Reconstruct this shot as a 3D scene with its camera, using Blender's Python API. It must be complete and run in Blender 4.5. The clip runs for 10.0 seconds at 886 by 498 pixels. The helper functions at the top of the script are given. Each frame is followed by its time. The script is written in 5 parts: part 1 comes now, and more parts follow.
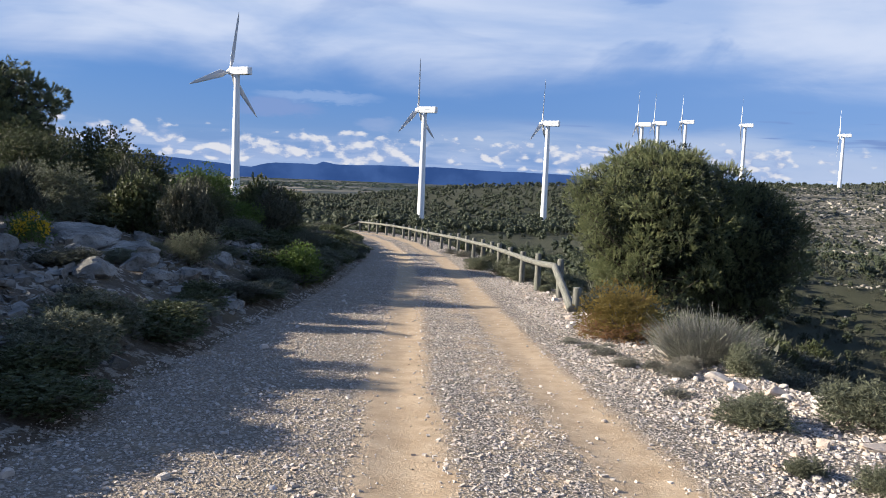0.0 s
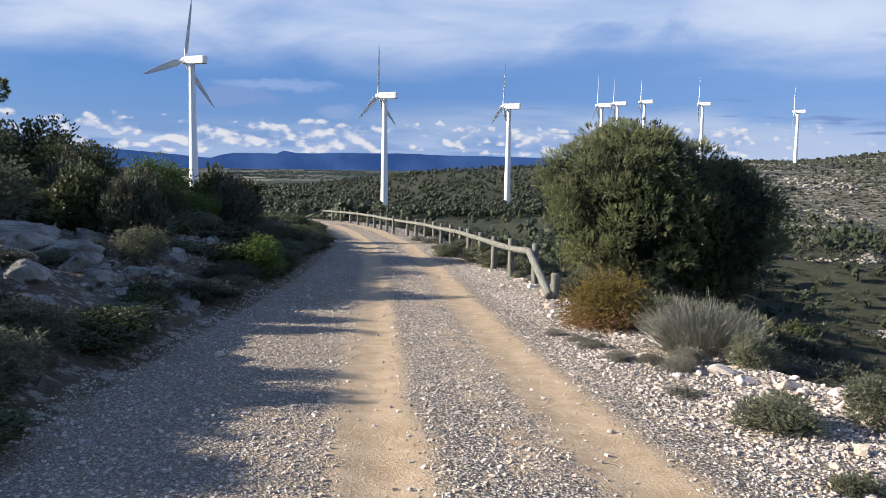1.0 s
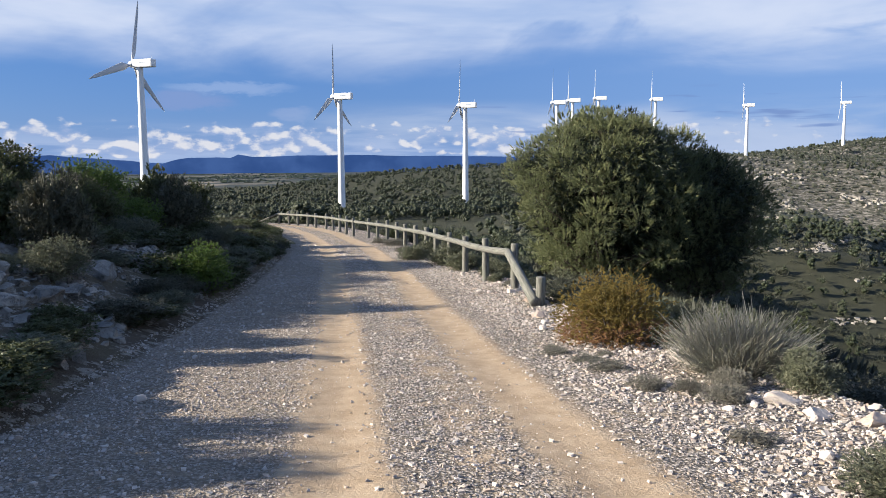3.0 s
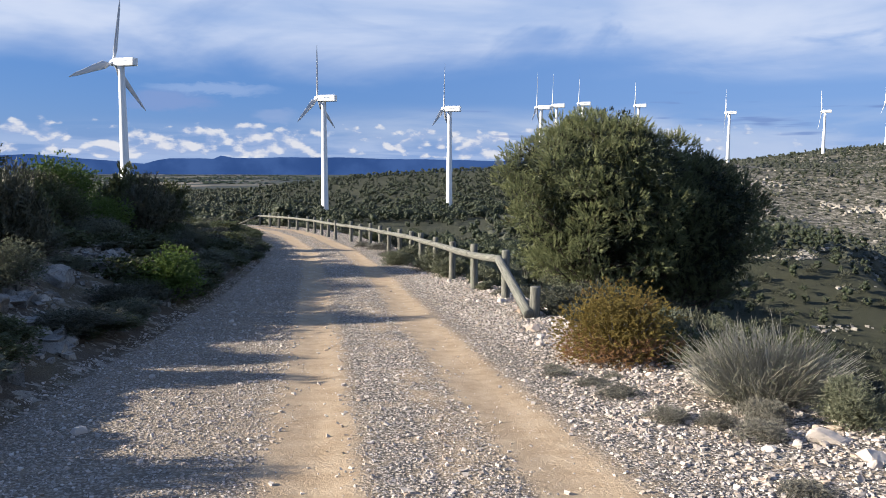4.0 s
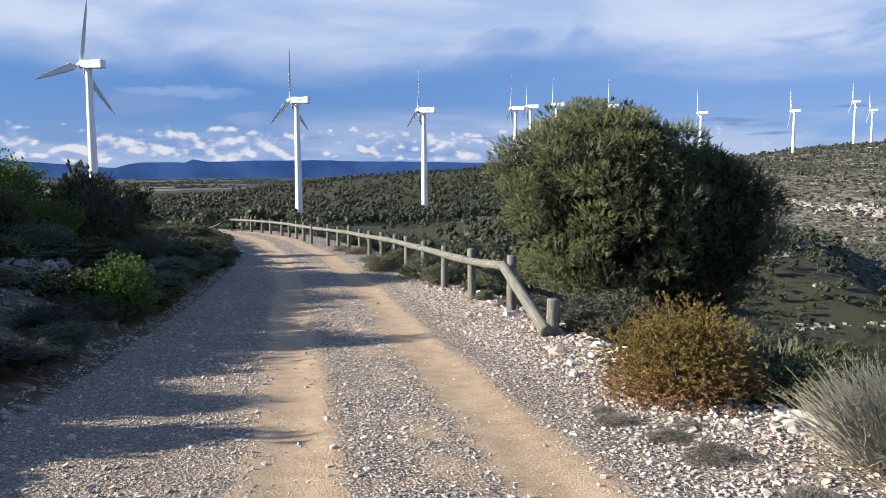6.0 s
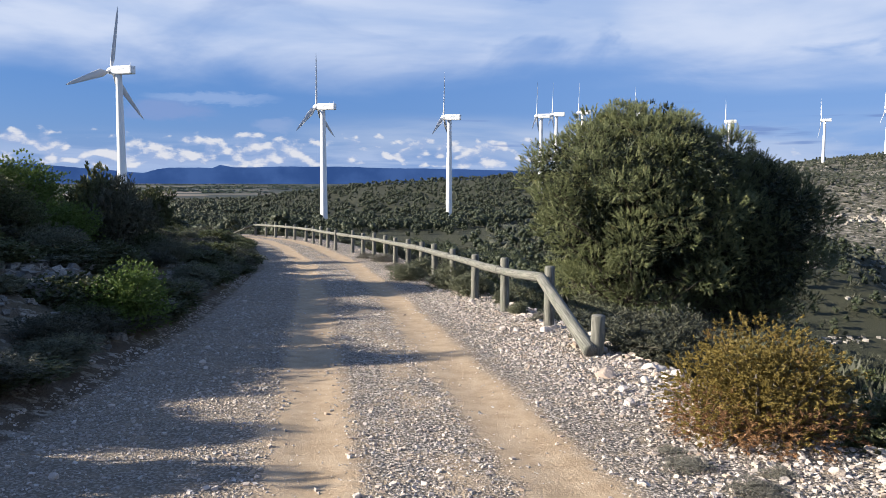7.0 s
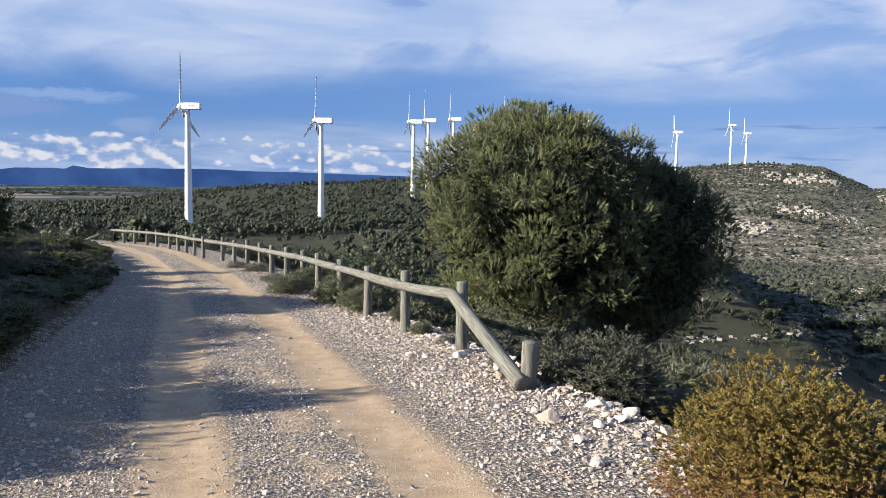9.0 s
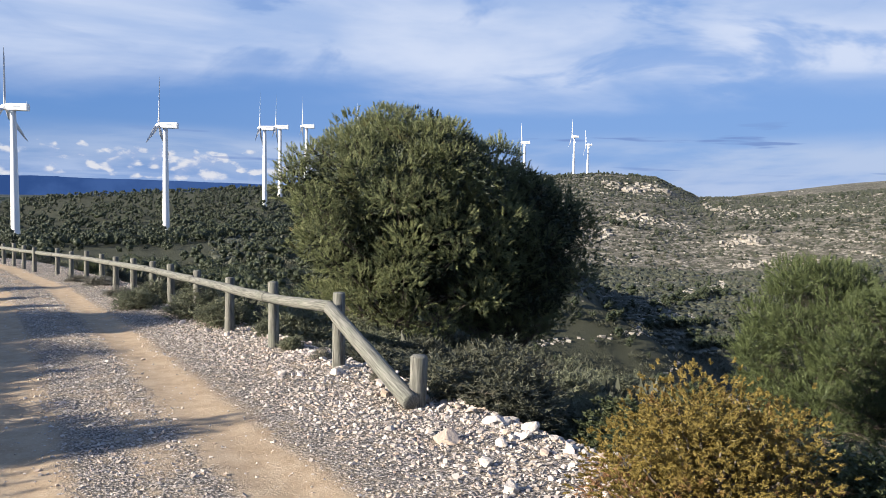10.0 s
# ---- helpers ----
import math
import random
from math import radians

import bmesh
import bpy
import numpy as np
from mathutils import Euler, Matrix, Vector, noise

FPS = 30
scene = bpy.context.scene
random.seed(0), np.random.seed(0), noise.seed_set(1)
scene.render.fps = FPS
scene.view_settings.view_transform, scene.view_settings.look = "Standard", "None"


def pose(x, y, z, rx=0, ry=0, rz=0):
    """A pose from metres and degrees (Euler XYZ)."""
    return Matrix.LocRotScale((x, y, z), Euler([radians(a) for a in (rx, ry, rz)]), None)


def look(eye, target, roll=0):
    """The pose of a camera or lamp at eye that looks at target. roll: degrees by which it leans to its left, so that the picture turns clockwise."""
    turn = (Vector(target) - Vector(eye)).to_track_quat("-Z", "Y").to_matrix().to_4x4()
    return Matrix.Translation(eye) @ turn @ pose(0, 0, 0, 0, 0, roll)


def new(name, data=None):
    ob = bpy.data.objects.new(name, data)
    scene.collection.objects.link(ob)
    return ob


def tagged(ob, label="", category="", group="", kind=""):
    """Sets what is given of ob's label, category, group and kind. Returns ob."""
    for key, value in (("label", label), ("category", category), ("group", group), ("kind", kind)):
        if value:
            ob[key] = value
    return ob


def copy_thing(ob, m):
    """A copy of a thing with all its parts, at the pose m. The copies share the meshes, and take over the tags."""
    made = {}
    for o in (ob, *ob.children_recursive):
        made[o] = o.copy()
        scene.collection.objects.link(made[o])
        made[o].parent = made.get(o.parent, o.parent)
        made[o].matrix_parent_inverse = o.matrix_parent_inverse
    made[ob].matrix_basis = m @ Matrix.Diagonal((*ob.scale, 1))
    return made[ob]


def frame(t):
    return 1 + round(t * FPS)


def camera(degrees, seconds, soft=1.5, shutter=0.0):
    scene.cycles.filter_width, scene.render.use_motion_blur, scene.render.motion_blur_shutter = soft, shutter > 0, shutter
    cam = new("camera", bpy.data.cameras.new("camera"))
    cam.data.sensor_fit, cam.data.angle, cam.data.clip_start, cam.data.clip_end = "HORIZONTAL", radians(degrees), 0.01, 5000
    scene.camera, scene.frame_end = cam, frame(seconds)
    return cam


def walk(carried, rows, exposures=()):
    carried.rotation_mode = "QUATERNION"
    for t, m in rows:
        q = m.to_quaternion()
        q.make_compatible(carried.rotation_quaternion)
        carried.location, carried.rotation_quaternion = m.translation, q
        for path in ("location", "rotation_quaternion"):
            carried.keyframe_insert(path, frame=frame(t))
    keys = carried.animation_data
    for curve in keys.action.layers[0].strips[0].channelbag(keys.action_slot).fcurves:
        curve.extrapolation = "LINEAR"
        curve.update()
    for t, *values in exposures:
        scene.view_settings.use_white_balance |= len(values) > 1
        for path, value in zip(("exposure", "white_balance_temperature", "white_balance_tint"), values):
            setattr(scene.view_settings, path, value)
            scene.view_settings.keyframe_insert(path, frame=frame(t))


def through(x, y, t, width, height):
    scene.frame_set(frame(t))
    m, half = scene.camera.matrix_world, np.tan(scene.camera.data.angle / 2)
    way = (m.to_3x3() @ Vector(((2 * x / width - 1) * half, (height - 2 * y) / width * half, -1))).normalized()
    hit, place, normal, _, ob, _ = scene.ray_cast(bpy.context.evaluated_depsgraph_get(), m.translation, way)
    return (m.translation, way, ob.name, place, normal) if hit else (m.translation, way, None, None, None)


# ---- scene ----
cam = camera(59.5, 10.0, soft=0.8)
METRES, EYE, TILT, LEAN, TURN = 8.92, 1.65, -3.0, 0.0, 0.0
ROWS = [
    (0.0, 0.0, 0.0, 0.0, 0.09, -2.26, -2.4),
    (0.5, -0.0078, 0.0498, 0.0028, -1.86, -2.91, -0.99),
    (1.0, -0.0102, 0.1032, 0.0003, -2.59, -3.25, -0.73),
    (1.5, -0.0158, 0.1609, -0.0024, -6.25, -3.34, -0.56),
    (2.0, -0.0201, 0.2035, -0.002, -5.73, -3.11, 0.9),
    (3.5, -0.0214, 0.3588, -0.0058, -5.76, -3.29, 0.54),
    (4.0, -0.0194, 0.4091, -0.005, -6.9, -2.99, 0.11),
    (4.5, -0.0213, 0.4629, -0.0031, -8.71, -2.12, 0.6),
    (5.0, -0.0225, 0.5185, -0.0048, -8.48, -2.29, 0.22),
    (5.5, -0.0309, 0.5733, -0.0062, -9.59, -2.7, 0.13),
    (6.0, -0.0309, 0.6312, -0.0087, -8.76, -2.86, 0.67),
    (7.5, -0.0322, 0.7766, -0.0091, -6.65, -2.05, -0.13),
    (8.0, -0.038, 0.8253, -0.0081, -11.83, -2.01, -0.63),
    (8.5, -0.0436, 0.872, -0.0068, -16.62, -2.02, -0.04),
    (9.0, -0.0437, 0.9196, -0.0052, -16.41, -1.96, -0.07),
    (9.5, -0.0504, 0.9617, -0.0057, -19.91, -1.41, -0.08),
    (10.0, -0.0509, 0.9952, -0.0078, -27.14, -1.39, 0.36),
]
walk(cam, [(t, pose(0, 0, EYE, TILT, LEAN, TURN) @ pose(METRES * x, METRES * y, METRES * z, 90 + pitch, roll, yaw)) for t, x, y, z, yaw, pitch, roll in ROWS])

# ---- world, sun, exposure ----
scene.view_settings.exposure = 1.45
SUN_AZ, SUN_EL = radians(-88), radians(21)
SUN_DIR = Vector((math.sin(SUN_AZ) * math.cos(SUN_EL), math.cos(SUN_AZ) * math.cos(SUN_EL), math.sin(SUN_EL)))
sun_data = bpy.data.lights.new("sun", "SUN")
sun_data.energy, sun_data.angle, sun_data.color = 5.0, radians(0.53), (1.0, 0.90, 0.75)
sun = new("sun", sun_data)
sun.matrix_world = look(SUN_DIR * 60, (0, 0, 0))


class Nodes:
    """Short calls to build a node tree."""

    def __init__(self, tree):
        self.tree = tree
        tree.nodes.clear()

    def add(self, kind, **inputs):
        node = self.tree.nodes.new(kind)
        for key, value in inputs.items():
            self.put(node, key, value)
        return node

    def put(self, node, key, value):
        sock = node.inputs[int(key[1:])] if key[0] == "i" and key[1:].isdigit() else node.inputs[key.replace("_", " ")]
        if isinstance(value, bpy.types.NodeSocket):
            self.tree.links.new(value, sock)
        else:
            sock.default_value = value

    def math(self, op, a, b=0.0, c=0.0, clamp=False):
        node = self.add("ShaderNodeMath", i0=a, i1=b, i2=c)
        node.operation, node.use_clamp = op, clamp
        return node.outputs[0]

    def step(self, v, lo, hi):
        node = self.add("ShaderNodeMapRange", i0=v, i1=lo, i2=hi)
        node.interpolation_type = "SMOOTHSTEP"
        return node.outputs[0]

    def mix(self, f, a, b, blend="MIX"):
        node = self.tree.nodes.new("ShaderNodeMix")
        node.data_type, node.blend_type = "RGBA", blend
        for k, v in ((0, f), (6, a), (7, b)):
            if isinstance(v, bpy.types.NodeSocket):
                self.tree.links.new(v, node.inputs[k])
            else:
                node.inputs[k].default_value = v if k == 0 else (*v, 1)
        return node.outputs[2]

    def noise(self, vec, scale, detail=4.0, rough=0.55, distort=0.0):
        return self.add("ShaderNodeTexNoise", Vector=vec, Scale=scale, Detail=detail, Roughness=rough, Distortion=distort).outputs[0]

    def join(self, x, y, z=0.0):
        return self.add("ShaderNodeCombineXYZ", i0=x, i1=y, i2=z).outputs[0]

    def ramp(self, f, *stops):
        node = self.add("ShaderNodeValToRGB", i0=f)
        for k, (p, col) in enumerate(stops):
            e = node.color_ramp.elements[k] if k < 2 else node.color_ramp.elements.new(p)
            e.position, e.color = p, (*col, 1)
        return node.outputs[0]


def build_sky():
    world = bpy.data.worlds.new("sky")
    scene.world = world
    world.use_nodes = True
    n = Nodes(world.node_tree)
    way = n.add("ShaderNodeTexCoord").outputs["Generated"]
    sep = n.add("ShaderNodeSeparateXYZ", i0=way)
    x, y, z = sep.outputs
    az = n.math("ARCTAN2", x, y)
    sky = n.tree.nodes.new("ShaderNodeTexSky")
    sky.sky_type, sky.sun_disc = "NISHITA", False
    sky.sun_elevation, sky.sun_rotation = SUN_EL, SUN_AZ
    sky.altitude, sky.air_density, sky.dust_density, sky.ozone_density = 400, 1.0, 0.2, 3.0
    air = n.add("ShaderNodeHueSaturation", Saturation=1.2, Value=0.05, Color=sky.outputs[0]).outputs[0]
    # rain-washed deep blue over the plain, paler towards the east and the horizon
    deep = n.mix(0.8, air, (0.034, 0.085, 0.228))
    pale = n.math("MULTIPLY", n.step(az, -0.15, 0.7), 0.55)
    clear = n.mix(pale, deep, (0.10, 0.165, 0.30))
    low = n.step(z, 0.05, -0.01)
    clear = n.mix(n.math("MULTIPLY", low, 0.7), clear, (0.085, 0.14, 0.265))
    # high veils, seen in perspective, with a ragged lower edge
    d = n.math("ADD", z, 0.10)
    flat = n.join(n.math("DIVIDE", x, d), n.math("DIVIDE", y, d))
    warp = n.noise(flat, 0.7, 5, 0.5, 0.5)
    fine = n.noise(n.join(n.math("MULTIPLY", az, 2.2), n.math("MULTIPLY", z, 9.0)), 1.5, 6, 0.52, 0.4)
    lift = n.math("ADD", n.math("MULTIPLY", n.math("SUBTRACT", warp, 0.5), 0.07), n.math("MULTIPLY", n.math("SUBTRACT", fine, 0.5), 0.08))
    thin = n.step(n.math("ADD", z, lift), 0.098, 0.172)
    thin = n.math("MULTIPLY", thin, n.math("ADD", 0.12, n.math("MULTIPLY", n.step(z, 0.62, 0.38), 0.88)))
    hole = n.noise(n.join(n.math("MULTIPLY", az, 2.6), n.math("MULTIPLY", z, 7.0), 4.3), 1.7, 5, 0.55, 0.6)
    thin = n.math("MULTIPLY", thin, n.math("SUBTRACT", 1.0, n.math("MULTIPLY", n.step(hole, 0.52, 0.66), n.math("ADD", 0.25, n.math("MULTIPLY", n.step(az, 0.0, 0.45), 0.5)))))
    soft = n.mix(n.step(n.math("ADD", n.math("MULTIPLY", warp, 0.6), n.math("MULTIPLY", fine, 0.4)), 0.40, 0.60), (0.145, 0.195, 0.30), (0.245, 0.275, 0.342))
    clear = n.mix(n.math("MULTIPLY", thin, 0.92), clear, soft)
    puff0 = n.noise(n.join(n.math("MULTIPLY", az, 1.0), n.math("MULTIPLY", z, 3.0)), 16.0, 5, 0.6, 0.2)
    # flat lens-shaped clouds over the plain, the upper ones pale, the lower ones in shade
    for a0, z0, wa, wz, tint, much in ((-0.165, 0.094, 0.075, 0.0075, (0.15, 0.195, 0.295), 0.45), (-0.215, 0.078, 0.05, 0.012, (0.085, 0.125, 0.235), 0.8), (-0.10, 0.066, 0.03, 0.009, (0.10, 0.145, 0.25), 0.7)):
        u = n.math("DIVIDE", n.math("ADD", n.math("SUBTRACT", az, a0), n.math("MULTIPLY", n.math("SUBTRACT", fine, 0.5), 0.16)), wa)
        w = n.math("DIVIDE", n.math("ADD", n.math("SUBTRACT", z, z0), n.math("MULTIPLY", n.math("SUBTRACT", puff0, 0.5), 0.035)), wz)
        r2 = n.math("ADD", n.math("MULTIPLY", u, u), n.math("MULTIPLY", w, w))
        clear = n.mix(n.math("MULTIPLY", n.step(r2, 1.5, 0.1), much), clear, tint)
    # a whitish bank low in the east
    bank = n.math("MULTIPLY", n.math("MULTIPLY", n.step(az, -0.2, 0.15), n.step(z, 0.085, 0.05)), n.step(fine, 0.36, 0.58))
    clear = n.mix(n.math("MULTIPLY", bank, 0.62), clear, (0.215, 0.245, 0.305))
    mist = n.math("MULTIPLY", n.step(z, 0.062, 0.02), n.step(n.noise(n.join(n.math("MULTIPLY", az, 4.0), n.math("MULTIPLY", z, 34.0)), 1.6, 5, 0.55, 0.3), 0.40, 0.62))
    clear = n.mix(n.math("MULTIPLY", mist, 0.6), clear, (0.175, 0.215, 0.30))
    # cumulus over the plain: lit tops, bluish bases
    cu = n.join(az, n.math("MULTIPLY", z, 1.75))

    def heaps(shift):
        at = n.add("ShaderNodeVectorMath", i0=cu, i1=shift).outputs[0]
        puff = n.noise(at, 36.0, 7, 0.6, 0.1)
        big = n.noise(at, 9.0, 2, 0.5)
        knob = n.add("ShaderNodeTexVoronoi", Vector=at, Scale=66.0)
        knob.feature = "SMOOTH_F1"
        round_ = n.math("SUBTRACT", 0.78, knob.outputs["Distance"])
        return n.math("ADD", n.math("ADD", n.math("MULTIPLY", puff, 0.42), n.math("MULTIPLY", big, 0.40)), n.math("MULTIPLY", round_, 0.22))

    dens = heaps((0, 0, 0))
    belt = n.math("MULTIPLY", n.step(z, 0.066, 0.040), n.step(z, 0.006, 0.016))
    belt = n.math("MULTIPLY", belt, n.step(az, 0.75, 0.3))
    thr = n.math("SUBTRACT", 0.67, n.math("MULTIPLY", belt, 0.19))
    cover = n.step(n.math("SUBTRACT", dens, thr), -0.03, 0.06)
    lit = n.step(n.math("SUBTRACT", dens, heaps((0.004, 0.014, 0))), -0.03, 0.10)
    puffs = n.mix(lit, (0.125, 0.165, 0.26), (0.30, 0.30, 0.315))
    cover = n.math("MULTIPLY", cover, n.step(belt, 0.1, 0.5))
    clear = n.mix(n.math("MULTIPLY", cover, 0.85), clear, puffs)
    # thin dark strips of cloud
    strip = n.noise(n.join(n.math("MULTIPLY", az, 5.0), n.math("MULTIPLY", z, 60.0)), 1.3, 3, 0.5)
    strip = n.math("MULTIPLY", n.step(strip, 0.60, 0.68), n.math("MULTIPLY", n.step(z, 0.02, 0.04), n.step(z, 0.10, 0.07)))
    strip = n.math("MULTIPLY", strip, n.step(az, 0.0, 0.3))
    clear = n.mix(n.math("MULTIPLY", strip, 0.8), clear, (0.065, 0.105, 0.215))
    back = n.add("ShaderNodeBackground", Color=clear, Strength=1.0)
    out = n.add("ShaderNodeOutputWorld", Surface=back.outputs[0])


build_sky()


# ---- materials ----
def material(name):
    m = bpy.data.materials.new(name)
    m.use_nodes = True
    return m, Nodes(m.node_tree)


def finish(n, color, rough=0.8, bump=None, strength=0.3, dist=0.02, metal=0.0, spec=0.3):
    b = n.add("ShaderNodeBsdfPrincipled", Base_Color=color, Roughness=rough, Metallic=metal)
    n.put(b, "Specular_IOR_Level", spec)
    if bump is not None:
        n.put(b, "Normal", n.add("ShaderNodeBump", Height=bump, Strength=strength, Distance=dist).outputs[0])
    n.add("ShaderNodeOutputMaterial", Surface=b.outputs[0])


def mat_leaf(name, dark, light, warm=None, share=0.15, through=0.25):
    """Leaves: random per leaf, drifting over the plant, a little light shining through."""
    m, n = material(name)
    pos = n.add("ShaderNodeTexCoord").outputs["Object"]
    isle = n.add("ShaderNodeNewGeometry").outputs["Random Per Island"]
    rnd = n.add("ShaderNodeObjectInfo").outputs["Random"]
    drift = n.noise(pos, 2.2, 3)
    f = n.math("ADD", n.math("MULTIPLY", isle, 0.5), n.math("MULTIPLY", drift, 0.6), clamp=True)
    f = n.math("ADD", f, n.math("MULTIPLY", n.math("SUBTRACT", rnd, 0.5), 0.3), clamp=True)
    col = n.mix(f, dark, light)
    if warm:
        col = n.mix(n.step(n.noise(pos, 3.1, 3), 0.62 - share, 0.78 - share), col, warm)
    b = n.add("ShaderNodeBsdfPrincipled", Base_Color=col, Roughness=0.55)
    n.put(b, "Specular_IOR_Level", 0.25)
    t = n.add("ShaderNodeBsdfTranslucent", Color=col)
    mixed = n.add("ShaderNodeMixShader", i0=through, i1=b.outputs[0], i2=t.outputs[0])
    n.add("ShaderNodeOutputMaterial", Surface=mixed.outputs[0])
    return m


def mat_bark(name, a, b_, scale=9.0):
    m, n = material(name)
    pos = n.add("ShaderNodeTexCoord").outputs["Object"]
    stretched = n.add("ShaderNodeVectorMath", i0=pos, i1=(1, 1, 0.3))
    stretched.operation = "MULTIPLY"
    f = n.noise(stretched.outputs[0], scale, 6, 0.65)
    finish(n, n.mix(n.step(f, 0.35, 0.65), a, b_), 0.9, f, 0.7, 0.03)
    return m


def mat_timber():
    """Round fence timber, weathered grey with a green tinge and dark checks."""
    m, n = material("weathered_timber")
    pos = n.add("ShaderNodeTexCoord").outputs["Object"]
    rnd = n.add("ShaderNodeObjectInfo").outputs["Random"]
    off = n.add("ShaderNodeVectorMath", i0=pos, i1=n.join(n.math("MULTIPLY", rnd, 9.0), rnd, rnd))
    long = n.add("ShaderNodeVectorMath", i0=off.outputs[0], i1=(1, 1, 0.06))
    long.operation = "MULTIPLY"
    grain = n.noise(long.outputs[0], 70, 5, 0.65)
    blot = n.noise(off.outputs[0], 5, 4)
    col = n.mix(n.step(grain, 0.3, 0.7), (0.055, 0.056, 0.050), (0.19, 0.187, 0.166))
    col = n.mix(n.math("MULTIPLY", n.step(blot, 0.45, 0.7), 0.4), col, (0.125, 0.138, 0.110))
    crack = n.step(n.noise(long.outputs[0], 30, 3, 0.5), 0.36, 0.30)
    col = n.mix(n.math("MULTIPLY", crack, 0.8), col, (0.05, 0.045, 0.04))
    finish(n, col, 0.85, n.math("SUBTRACT", grain, crack), 0.5, 0.006)
    return m


def mat_stone(name="limestone", lo=(0.20, 0.176, 0.156), hi=(0.57, 0.51, 0.46), warm=(0.38, 0.29, 0.22), scale=14.0):
    m, n = material(name)
    pos = n.add("ShaderNodeTexCoord").outputs["Object"]
    isle = n.add("ShaderNodeNewGeometry").outputs["Random Per Island"]
    rnd = n.add("ShaderNodeObjectInfo").outputs["Random"]
    grain = n.noise(pos, scale, 6, 0.65)
    f = n.math("ADD", n.math("MULTIPLY", isle, 0.6), n.math("MULTIPLY", grain, 0.5), clamp=True)
    col = n.mix(f, lo, hi)
    odd = n.math("FRACT", n.math("MULTIPLY", n.math("ADD", isle, rnd), 7.31))
    col = n.mix(n.math("MULTIPLY", n.step(odd, 0.72, 0.95), 0.75), col, warm)
    finish(n, col, 0.9, grain, 0.5, 0.02)
    return m


def mat_rock():
    """Weathered limestone outcrop: grey with pale scars, lichen and dark cracks."""
    m, n = material("outcrop_limestone")
    pos = n.add("ShaderNodeNewGeometry").outputs["Position"]
    a = n.noise(pos, 2.4, 6, 0.6)
    b = n.noise(pos, 19, 5, 0.65)
    crack = n.add("ShaderNodeTexVoronoi", Vector=n.add("ShaderNodeVectorMath", i0=pos, i1=n.join(b, b, b)).outputs[0], Scale=3.4)
    crack.feature = "DISTANCE_TO_EDGE"
    edge = n.step(crack.outputs[0], 0.05, 0.0)
    col = n.mix(n.step(a, 0.35, 0.68), (0.13, 0.125, 0.115), (0.29, 0.275, 0.25))
    col = n.mix(n.math("MULTIPLY", n.step(b, 0.52, 0.72), 0.6), col, (0.13, 0.13, 0.11))
    col = n.mix(n.math("MULTIPLY", edge, 0.7), col, (0.06, 0.055, 0.05))
    finish(n, col, 0.92, n.math("SUBTRACT", n.math("ADD", a, n.math("MULTIPLY", b, 0.4)), edge), 0.7, 0.05)
    return m


def mat_paint(name, col, rough=0.4):
    m, n = material(name)
    pos = n.add("ShaderNodeTexCoord").outputs["Object"]
    f = n.noise(pos, 0.6, 5, 0.6)
    finish(n, n.mix(n.math("MULTIPLY", n.step(f, 0.45, 0.8), 0.25), col, tuple(c * 0.75 for c in col)), rough, spec=0.5)
    return m


